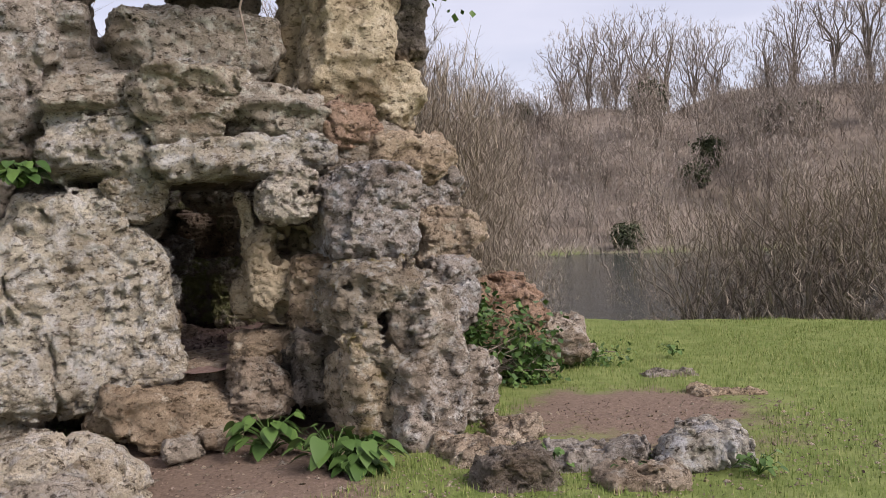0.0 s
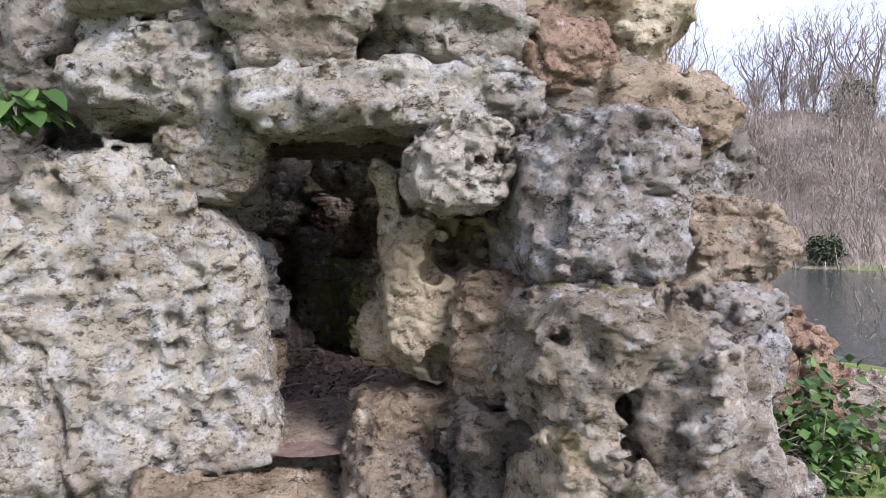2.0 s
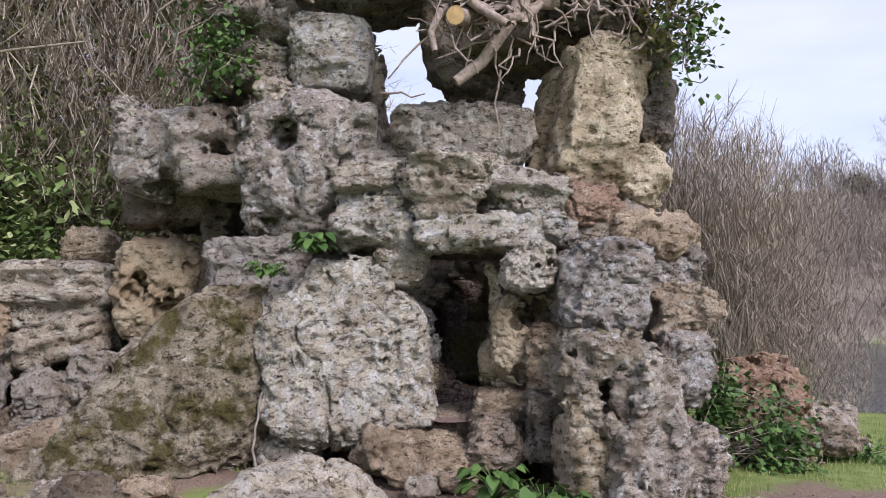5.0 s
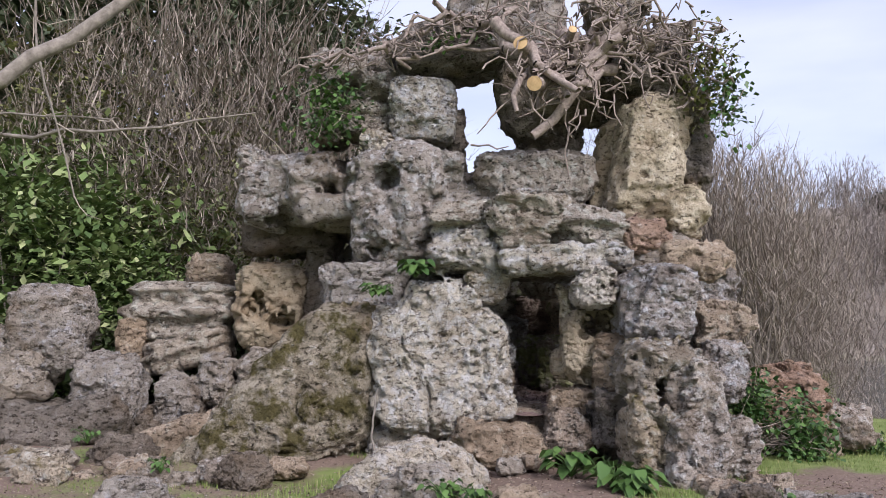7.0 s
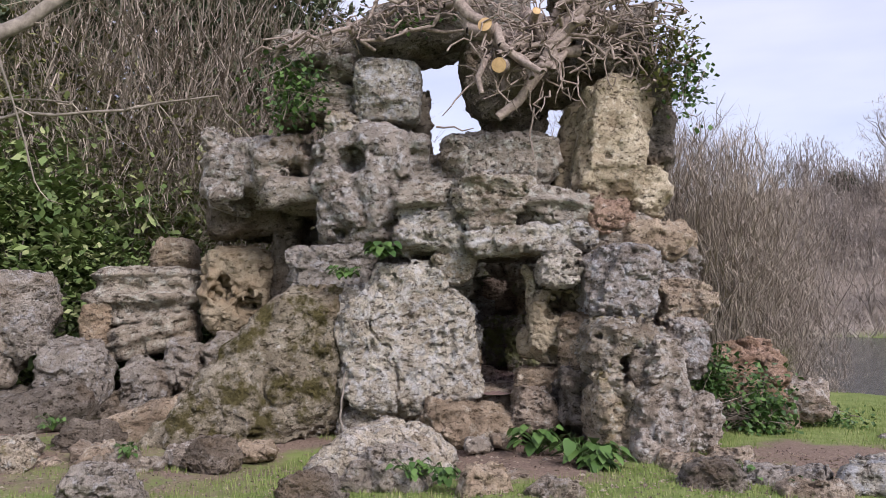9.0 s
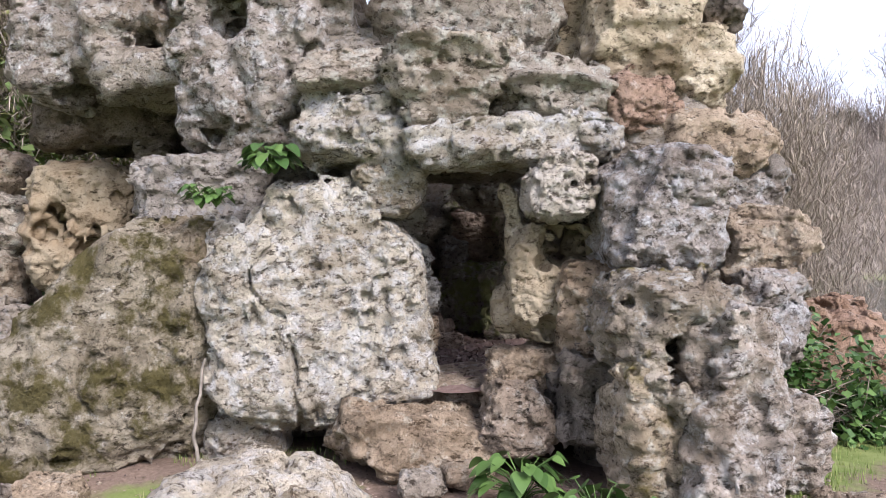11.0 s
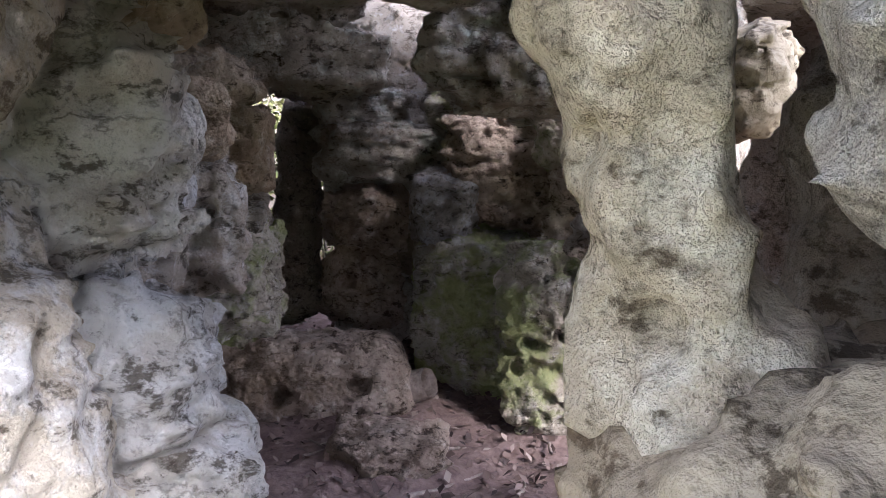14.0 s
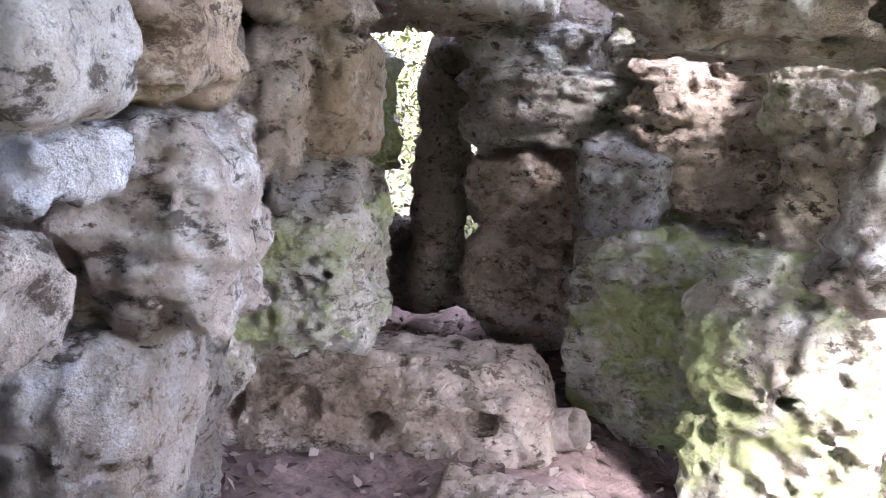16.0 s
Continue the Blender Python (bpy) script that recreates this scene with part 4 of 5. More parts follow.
# Shade below the roof and between courses is in these dark colours.
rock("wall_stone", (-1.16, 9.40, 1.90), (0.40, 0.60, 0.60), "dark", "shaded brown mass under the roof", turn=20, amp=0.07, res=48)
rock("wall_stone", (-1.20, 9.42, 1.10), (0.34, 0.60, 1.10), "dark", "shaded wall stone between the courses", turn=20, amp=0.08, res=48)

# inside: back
# Brown stone whose shade under the roof is put into the dark kind.
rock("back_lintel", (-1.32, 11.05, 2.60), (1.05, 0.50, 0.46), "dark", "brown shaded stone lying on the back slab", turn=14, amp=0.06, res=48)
rock("bench_stone", (-1.05, 10.52, 0.61), (1.34, 0.46, 0.46), "cavewarm", "long low bench stone with round hollows", turn=14, amp=0.04, res=84, facets=3, rnd=0.14, pit=0.15, taper=-0.06, holes=((0.30, -0.52, 0.12, 0.085), (0.02, -0.52, 0.02, 0.08), (-0.16, -0.52, 0.10, 0.09), (-0.36, -0.52, 0.02, 0.06)), cuts=((0.0, -0.75, 0.65, 0.36),), flaky=0.25)
rock("bench_stone", (-1.46, 10.60, 0.76), (0.60, 0.50, 0.48), "cave", "raised rounded end of the bench stone", turn=14, amp=0.06, res=56, facets=6, cuts=((0.6, -0.2, 0.75, 0.33), (-0.5, -0.3, 0.8, 0.38)))
rock("slab_stone", (-0.38, 10.05, 0.53), (0.52, 0.42, 0.14), "cavewarm", "flat slab in the cave floor", turn=8, amp=0.05, res=56)
rock("back_lintel", (-1.18, 11.10, 2.22), (1.08, 0.60, 0.42), "strata", "pale slab spanning the cave back", turn=14, amp=0.05, rnd=0.14, strata=0.03, res=64, cuts=((-0.3, 0, -0.95, 0.40),))
rock("back_stone", (-0.86, 11.46, 1.97), (0.56, 0.50, 0.22), "strata", "small layered stone under the slab", turn=10, amp=0.06, res=52)
rock("back_stone", (-0.70, 11.42, 1.74), (0.82, 0.55, 0.40), "strata", "finely layered greenish stone", turn=10, amp=0.05, strata=0.05, slots=0.04, res=72)
rock("back_stone", (-0.84, 11.48, 1.35), (0.52, 0.55, 0.38), "cavewarm", "warm bulging pier stone", turn=12, amp=0.07, res=56)
rock("back_stone", (-0.86, 11.48, 0.97), (0.46, 0.55, 0.48), "cavewarm", "ochre pier foot stone", turn=12, amp=0.06, taper=-0.1, res=56)
# Slit edge, slit foot and corner: dark kind puts their shade into colour.
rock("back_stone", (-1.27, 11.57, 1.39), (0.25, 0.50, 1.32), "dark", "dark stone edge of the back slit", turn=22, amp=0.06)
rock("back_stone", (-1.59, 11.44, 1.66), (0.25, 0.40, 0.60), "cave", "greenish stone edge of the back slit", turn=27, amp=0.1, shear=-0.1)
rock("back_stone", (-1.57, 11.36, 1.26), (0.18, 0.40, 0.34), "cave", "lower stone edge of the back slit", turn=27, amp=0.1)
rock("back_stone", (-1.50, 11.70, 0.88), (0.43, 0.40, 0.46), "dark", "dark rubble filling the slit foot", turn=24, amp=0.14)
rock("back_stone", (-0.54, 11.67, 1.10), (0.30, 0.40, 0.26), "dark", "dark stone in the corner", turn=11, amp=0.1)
rock("pier_stone", (-0.31, 11.02, 1.45), (0.34, 0.40, 0.40), "lichen", "pale pitted stone of the cave pier", turn=6, amp=0.08, pit=0.4, res=52)
rock("pier_stone", (-0.02, 11.16, 1.66), (0.64, 0.60, 0.66), "cavewarm", "pitted grey-brown pier stone", turn=4, hollows=(9, 0.035), amp=0.08, pit=0.5, slots=0.04, res=68)
rock("pier_stone", (0.44, 11.00, 1.86), (0.54, 0.60, 0.40), "cave", "greenish cracked pier stone", turn=-4, amp=0.07, res=56)
rock("pier_stone", (0.46, 10.94, 1.46), (0.50, 0.60, 0.60), "warm", "warm rough pier stone", turn=-5, amp=0.09, pit=0.4, res=60, slots=0.03)
rock("pier_stone", (-0.10, 10.98, 0.94), (0.68, 0.60, 0.84), "cave", "broad green-grey pier boulder", turn=5, hollows=(5, 0.035), amp=0.06, res=64, facets=5, cuts=((-0.6, -0.2, 0.75, 0.36),))
rock("sponge_rock", (0.34, 10.58, 0.90), (0.62, 0.60, 0.95), "cave", "sponge-like green rock riddled with round holes", turn=-5, amp=0.08, pit=0.5, res=76, facets=3, hollows=(22, 0.045))
rock("ceiling_stone", (0.36, 10.0, 2.12), (1.22, 0.95, 0.46), "strata", "overhanging layered stone with slotted pits", turn=-2, amp=0.05, strata=0.05, slots=0.09, pit=0.3, res=84, facets=4, cuts=((-0.5, -0.2, -0.8, 0.36), (0.2, -0.6, -0.75, 0.42)))
rock("ceiling_stone", (0.83, 9.75, 2.03), (0.41, 0.60, 0.37), "ochre", "ochre stone under the roof", turn=-15, amp=0.07)
rock("rib_stone", (0.56, 10.00, 1.62), (0.32, 0.50, 0.55), "lichen", "pale pitted rib stone", turn=-9, amp=0.12, shear=0.2, pit=0.4)
rock("rib_stone", (0.78, 10.28, 1.78), (0.43, 0.50, 0.22), "lichen", "pale pitted rib stone under the roof", turn=-12, amp=0.12)
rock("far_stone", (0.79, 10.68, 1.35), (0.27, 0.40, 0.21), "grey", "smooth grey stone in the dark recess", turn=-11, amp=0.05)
# Recess shade is put into this stone's dark colour.
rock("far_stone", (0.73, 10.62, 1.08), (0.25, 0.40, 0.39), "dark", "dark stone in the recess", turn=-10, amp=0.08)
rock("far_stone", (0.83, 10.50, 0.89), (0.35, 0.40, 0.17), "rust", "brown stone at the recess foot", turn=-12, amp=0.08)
# Added to close a light gap over the door; dark like the shade there.
rock("inner_lintel", (-0.05, 8.25, 2.27), (1.04, 0.80, 0.38), "dark", "dark stone added to close the light gap behind the lintel", turn=5, amp=0.06)
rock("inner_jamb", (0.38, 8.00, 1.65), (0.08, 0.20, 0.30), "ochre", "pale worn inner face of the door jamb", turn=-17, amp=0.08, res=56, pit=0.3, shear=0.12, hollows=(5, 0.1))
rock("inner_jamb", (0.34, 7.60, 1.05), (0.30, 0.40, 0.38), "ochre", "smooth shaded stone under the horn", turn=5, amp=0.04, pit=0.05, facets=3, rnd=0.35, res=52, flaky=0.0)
# Dark kind blackens the cavity behind the hollows: shade as colour.
rock("inner_jamb", (0.98, 8.02, 1.30), (0.81, 0.40, 1.54), "dark", "stone behind the hollow rock, cavity shade in its colour", turn=5, amp=0.06, pit=0.2, facets=3)
rock("pier_stone", (0.15, 11.36, 2.05), (1.26, 0.60, 0.39), "cave", "grey-green stone between pier and roof", turn=1, amp=0.07, strata=0.03)
rock("pebble_stone", (-2.61, 6.40, -0.09), (0.42, 0.40, 0.21), "warm", "small brown stone in the earth", turn=7, amp=0.1)
rock("pebble_stone", (-3.57, 5.95, -0.19), (0.35, 0.30, 0.19), "grey", "small grey stone in the earth", turn=7, amp=0.1)
rock("pebble_stone", (-4.75, 6.05, -0.24), (0.39, 0.30, 0.19), "warm", "small brown stone in the earth", turn=7, amp=0.1)
rock("pebble_stone", (-0.22, 6.55, 0.01), (0.30, 0.30, 0.17), "grey", "small grey stone below the sill", turn=7, amp=0.1)
rock("pebble_stone", (0.03, 6.65, 0.03), (0.28, 0.30, 0.18), "warm", "small stone below the sill", turn=7, amp=0.1)
rock("pebble_stone", (2.47, 5.24, -0.05), (0.31, 0.30, 0.15), "warm", "small reddish stone near the corner", turn=-16, amp=0.12)


# ---- trees and shrubs ----
def stand(ob, x, y, turn, scale=1.0, sink=0.1):
    z = float(height(np.array([x]), np.array([y]))[0]) - sink
    ob.matrix_world = pose(x, y, z, 0, 0, turn) @ Matrix.Scale(scale, 4)


rng = random.Random(4)
def polar(az, dist):
    return dist * math.sin(radians(az)), dist * math.cos(radians(az))


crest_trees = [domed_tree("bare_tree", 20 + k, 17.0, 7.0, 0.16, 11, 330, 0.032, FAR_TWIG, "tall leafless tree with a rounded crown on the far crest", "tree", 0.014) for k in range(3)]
crest = [(17.5, 0.62), (19.4, 0.7), (20.6, 0.6), (24.6, 0.95), (26.2, 1.05), (27.9, 1.12), (29.8, 1.1), (31.4, 1.05), (33.2, 1.0), (34.4, 0.9), (37.6, 0.8), (39.2, 1.0), (41.5, 1.1), (43.4, 1.25), (45.5, 1.15), (48, 1.2), (13.0, 0.9), (15.4, 0.9)]
for k, (az, size) in enumerate(crest):
    ob = crest_trees[k] if k < 3 else copy_thing(crest_trees[k % 3], Matrix())
    tagged(ob, group="trees of the far crest")
    x, y = polar(az, 172 + 10 * rng.random())
    stand(ob, x, y, rng.uniform(0, 360), size * 1.2)
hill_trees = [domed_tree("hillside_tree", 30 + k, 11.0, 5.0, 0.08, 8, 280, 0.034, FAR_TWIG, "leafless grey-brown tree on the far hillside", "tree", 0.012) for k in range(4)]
for k in range(215):
    x, y = polar(rng.uniform(5, 56), 99 + 78 * (k / 215) ** 0.8 + 6 * rng.random())
    ob = hill_trees[k] if k < 4 else copy_thing(hill_trees[k % 4], Matrix())
    tagged(ob, group="trees of the far hillside")
    stand(ob, x, y, rng.uniform(0, 360), rng.uniform(0.6, 1.05))

nr = np.random.RandomState(12)
n = 26000
rr, aa = 94 + 100 * nr.rand(n), np.radians(nr.uniform(2, 62, n))
base = np.stack([rr * np.sin(aa), rr * np.cos(aa)], 1)
base = np.concatenate([base, height(base[:, 0], base[:, 1])[:, None] - 0.2], 1)
tip = base + np.stack([nr.randn(n) * 1.4, nr.randn(n) * 1.4, 0.6 + 2.2 * nr.rand(n)], 1)
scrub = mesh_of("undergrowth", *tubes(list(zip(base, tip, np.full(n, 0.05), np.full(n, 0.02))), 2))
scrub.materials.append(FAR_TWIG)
tagged(new("undergrowth", scrub), "leafless brown undergrowth on the far hillside", "undergrowth", kind="stuff")
dark_bush = leafy("evergreen_bush", 71, (4, 4, 4), 2500, 0.3, CONIFER, "round dark evergreen bush on the far shore", "bush")
stand(dark_bush, 47, 86.5, 0, 0.75)
for az, dist, size in ((33.0, 128, 0.9), (33.9, 134, 1.1), (38.2, 148, 1.3), (40.0, 150, 1.1), (21.6, 168, 1.2), (30.2, 160, 1.5)):
    ob = copy_thing(dark_bush, Matrix())
    tagged(ob, "dark evergreen tree among the bare woods", group="evergreens of the hill")
    stand(ob, *polar(az, dist), 60 * size, size)

bushes = [domed_tree("bare_bush", 40 + k, 3.4, 2.0, 0.10, 12, 900, 0.0045, TWIG, "leafless rounded thicket of thin grey twigs by the lake", "bush", 0.012) for k in range(3)]
saplings = [domed_tree("lakeside_tree", 50 + k, 7.0, 2.3, 0.08, 13, 1200, 0.0060, TWIG, "slender leafless tree at the lake edge", "tree", 0.009) for k in range(2)]
low_places = [(31.5, 18.8, 0.92), (34.5, 19.6, 1.05), (37.5, 19.0, 1.1), (40.5, 19.2, 1.12), (43.5, 19.6, 1.2), (46.5, 19.8, 1.2), (36.0, 22.0, 1.2), (40.0, 22.5, 1.3), (44.5, 23.0, 1.4), (32.6, 22.0, 1.0), (18.2, 20.5, 0.8), (19.0, 23.0, 0.7), (49, 19.5, 1.2)]
for k, (az, dist, size) in enumerate(low_places):
    ob = bushes[k] if k < 3 else copy_thing(bushes[k % 3], Matrix())
    tagged(ob, group="thicket by the lake")
    stand(ob, *polar(az + 1.6, dist), 77 * k, size * 1.32)
for k, (az, dist, size) in enumerate([(17.2, 19.5, 0.66), (18.6, 23.5, 0.72), (15.4, 19.0, 0.78), (13.0, 20.5, 0.92), (17.0, 25.0, 1.05), (14.5, 26.0, 1.15), (11.0, 19.5, 0.95), (8.6, 18.5, 0.85), (19.0, 28.0, 0.95), (9.5, 24.0, 1.1)]):
    ob = saplings[k] if k < 2 else copy_thing(saplings[k % 2], Matrix())
    tagged(ob, group="trees by the lake")
    stand(ob, *polar(az, dist), 59 * k, size * 1.36)

vines = [domed_tree("vine_tangle", 60 + k, 4.2, 2.2, 0.04, 12, 1000, 0.0048, VINE, "dry tangle of climbing stems on the wooded bank", "bush", 0.006) for k in range(2)]
for k, (x, y, s) in enumerate([(-6.2, 12.2, 1.3), (-4.6, 12.8, 1.25), (-7.8, 13.0, 1.7), (-5.5, 14.5, 1.9), (-3.6, 13.8, 1.3), (-9.5, 12.0, 1.5), (-7.0, 15.5, 2.2), (-9.5, 14.5, 2.1)]):
    ob = vines[k] if k < 2 else copy_thing(vines[k % 2], Matrix())
    tagged(ob, group="tangle on the wooded bank")
    stand(ob, x, y, 61 * k, s)

laurels = [leafy("evergreen_shrub", 80 + k, (2.6, 2.2, 3.0), 5200, 0.075, LAUREL, "glossy evergreen shrub on the wooded bank", "shrub") for k in range(2)]
for k, (x, y, s) in enumerate([(-6.7, 10.3, 0.95), (-7.9, 9.9, 1.25), (-7.4, 11.6, 1.4), (-9.4, 10.4, 1.6), (-5.4, 11.2, 0.8)]):
    ob = laurels[k] if k < 2 else copy_thing(laurels[k % 2], Matrix())
    tagged(ob, group="evergreen shrubs of the bank")
    stand(ob, x, y, 83 * k, s)
dull = leafy("leafing_shrub", 90, (2.6, 2.2, 2.6), 6500, 0.035, DULL_LEAF, "half-bare shrub with small dull green leaves", "shrub", clumps=90, shell=0.4)
for k, (x, y, s) in enumerate([(-4.4, 11.6, 1.0), (-3.4, 12.4, 1.0), (-5.6, 13.4, 1.8), (4.8, 13.6, 0.45), (-1.6, 13.6, 0.9), (-0.9, 14.5, 1.1), (-6.2, 11.4, 0.9), (-7.2, 12.6, 1.5), (-5.0, 12.2, 1.1), (-8.4, 14.6, 2.4), (-10.4, 13.4, 2.4), (-3.8, 15.5, 1.7)]):
    ob = dull if k < 1 else copy_thing(dull, Matrix())
    tagged(ob, group="leafing shrubs of the bank")
    stand(ob, x, y, 47 * k, s)
firs = [leafy("dark_conifer", 95 + k, (5, 5, 10), 9000, 0.16, CONIFER, "tall dark evergreen tree on the bank", "tree", long=2.6, clumps=130, shell=0.3) for k in range(2)]
for k, (x, y, s) in enumerate([(-7.6, 20.0, 0.9), (-11.5, 18.0, 1.1), (-5.6, 22.0, 0.75), (-15.5, 16.5, 1.2), (-10.0, 24.0, 1.2)]):
    ob = firs[k] if k < 2 else copy_thing(firs[k % 2], Matrix())
    tagged(ob, group="conifers of the bank")
    stand(ob, x, y, 47 * k, s)


# ---- climbing and low plants on the stones ----
def leaf_patch(name, seed, centre, size, count, leaf, mat, label, category, long=1.3, turn=0):
    """A hanging or creeping patch of leaves on crossing runners."""
    r = np.random.RandomState(seed)
    size = np.array(size)
    pts = r.randn(count, 3) * 0.26
    pts = np.clip(pts, -0.6, 0.6) * size
    keep = value_noise(pts * (2.2 / float(size.max())) + seed) > 0.34
    pts = pts[keep]
    ob = tagged(new(name), label, category)
    part("foliage", mesh_of("foliage", *leaves(pts, leaf, r, 0.5, long)), mat, ob)
    segs = []
    for k in range(max(6, len(pts) // 25)):
        a, b = pts[r.randint(len(pts))], pts[r.randint(len(pts))]
        m = (a + b) / 2 + r.randn(3) * 0.04
        segs += [(a, m, 0.006, 0.005), (m, b, 0.005, 0.003)]
    part("stem", mesh_of("stem", *tubes(segs, 4)), VINE, ob)
    ob.matrix_world = pose(*centre, 0, 0, turn)
    return ob


leaf_patch("ivy", 1, (2.95, 8.45, 0.15), (1.2, 0.6, 1.05), 2900, 0.065, IVY, "dense dark green ivy mound against the side rocks", "ivy")
leaf_patch("ivy", 2, (2.70, 8.45, 0.55), (0.55, 0.4, 0.8), 900, 0.06, IVY, "dark ivy climbing the side rocks", "ivy")
leaf_patch("ivy", 3, (-2.62, 7.55, 4.20), (0.95, 0.5, 0.9), 650, 0.06, IVY, "dark ivy hanging over the stacked slabs", "ivy")
leaf_patch("ivy", 4, (1.98, 7.35, 4.50), (0.65, 0.6, 1.1), 700, 0.05, DULL_LEAF, "yellow-green ivy on the tower top", "ivy")
leaf_patch("ivy", 5, (2.20, 7.30, 4.15), (0.45, 0.4, 0.9), 320, 0.055, IVY, "ivy trailing off the tower", "ivy")
leaf_patch("ivy", 6, (-1.0, 7.45, 4.95), (0.9, 0.4, 0.25), 260, 0.045, IVY, "sparse ivy along the arch top", "ivy")
leaf_patch("ivy", 7, (4.35, 9.2, 0.0), (1.1, 0.4, 0.35), 420, 0.05, HERB, "low green weeds by the side rocks", "weeds")


def herb(name, seed, centre, leaf, count, spread, label, mat=HERB, long=1.05):
    """A low plant: broad curved leaves on arching stalks from one root."""
    r = np.random.RandomState(seed)
    ob = tagged(new(name), label, "plant")
    segs, pts, faces, at = [], [], [], 0
    for k in range(count):
        a = r.rand() * 2 * math.pi
        reach, rise = spread * (0.25 + 0.75 * r.rand()), spread * (0.35 + 0.75 * r.rand())
        tip = np.array([math.cos(a) * reach, math.sin(a) * reach, rise])
        mid = tip * np.array([0.4, 0.4, 0.7])
        segs += [(np.zeros(3), mid, 0.005, 0.004), (mid, tip, 0.004, 0.003)]
        d = np.array([math.cos(a), math.sin(a), -0.05 - 0.6 * r.rand()])
        side = np.array([-math.sin(a), math.cos(a), r.randn() * 0.25])
        s = leaf * (0.7 + 0.6 * r.rand())
        for i in range(7):
            u = i / 6
            w = 0.55 * s * math.sin(math.pi * min(1, 0.12 + 0.88 * u)) ** 0.7 * (1.12 - 0.5 * u)
            c = tip + d * s * long * u + np.array([0, 0, -0.35 * s * u * u])
            lift = np.array([0, 0, 0.2 * w])
            pts += [c + side * w + lift, c, c - side * w + lift]
        for i in range(6):
            b = at + 3 * i
            faces += [(b, b + 1, b + 4, b + 3), (b + 1, b + 2, b + 5, b + 4)]
        at += 21
    part("foliage", mesh_of("foliage", pts, faces), mat, ob)
    part("stalk", mesh_of("stalk", *tubes(segs, 4)), HERB, ob)
    ob.matrix_world = pose(*centre)
    return ob


herb("leafy_herb", 1, (0.40, 6.35, -0.05), 0.10, 46, 0.27, "broad-leaved green herb at the step stone")
herb("leafy_herb", 2, (0.80, 5.75, -0.08), 0.105, 52, 0.28, "broad-leaved green herb at the column foot")
herb("leafy_herb", 3, (0.98, 5.60, -0.08), 0.10, 40, 0.24, "broad-leaved green herb at the column foot")
herb("fern", 4, (-1.36, 7.0, 2.02), 0.085, 46, 0.18, "green fern growing from a ledge crack", IVY)
herb("fern", 5, (-1.86, 7.05, 1.78), 0.055, 34, 0.15, "small green fern on the ledge stone", HERB)
herb("fern", 6, (-1.72, 7.0, 1.80), 0.05, 26, 0.13, "small green fern on the ledge stone", HERB)
herb("weed", 7, (-0.75, 4.9, -0.06), 0.055, 44, 0.18, "green weeds beside the sunken rock")
herb("weed", 8, (-0.45, 4.8, -0.06), 0.055, 40, 0.16, "green weeds beside the sunken rock")
herb("weed", 9, (3.35, 4.55, -0.06), 0.045, 26, 0.14, "green weeds beside the pale boulder")
herb("weed", 10, (2.55, 4.75, -0.06), 0.045, 22, 0.12, "green weeds beside the flat rock")
herb("weed", 11, (-3.7, 5.7, -0.06), 0.045, 20, 0.14, "small weeds among low rocks")
herb("weed", 12, (-4.9, 6.4, 0.1), 0.045, 20, 0.16, "small weeds by the low wing")
herb("weed", 13, (2.2, 5.2, -0.06), 0.045, 22, 0.16, "green weeds between broken rocks")
herb("weed", 14, (5.7, 9.4, -0.1), 0.045, 22, 0.16, "tuft of weeds on the lawn")

# ---- stump, roots, branches ----
def crooked(r, a, b, n, wild):
    pts = [np.array(a) + (np.array(b) - np.array(a)) * k / n for k in range(n + 1)]
    return [p + (r.randn(3) * wild if 0 < k < n else 0) for k, p in enumerate(pts)]


def limb_mesh(paths):
    """One mesh of crooked limbs; each path is (points, start radius, end radius)."""
    segs = []
    for pts, r0, r1 in paths:
        m = len(pts) - 1
        for k in range(m):
            segs.append((pts[k], pts[k + 1] + (pts[k + 1] - pts[k]) * 0.06, r0 + (r1 - r0) * k / m, r0 + (r1 - r0) * (k + 1) / m))
    return mesh_of("limbs", *tubes(segs, 8))


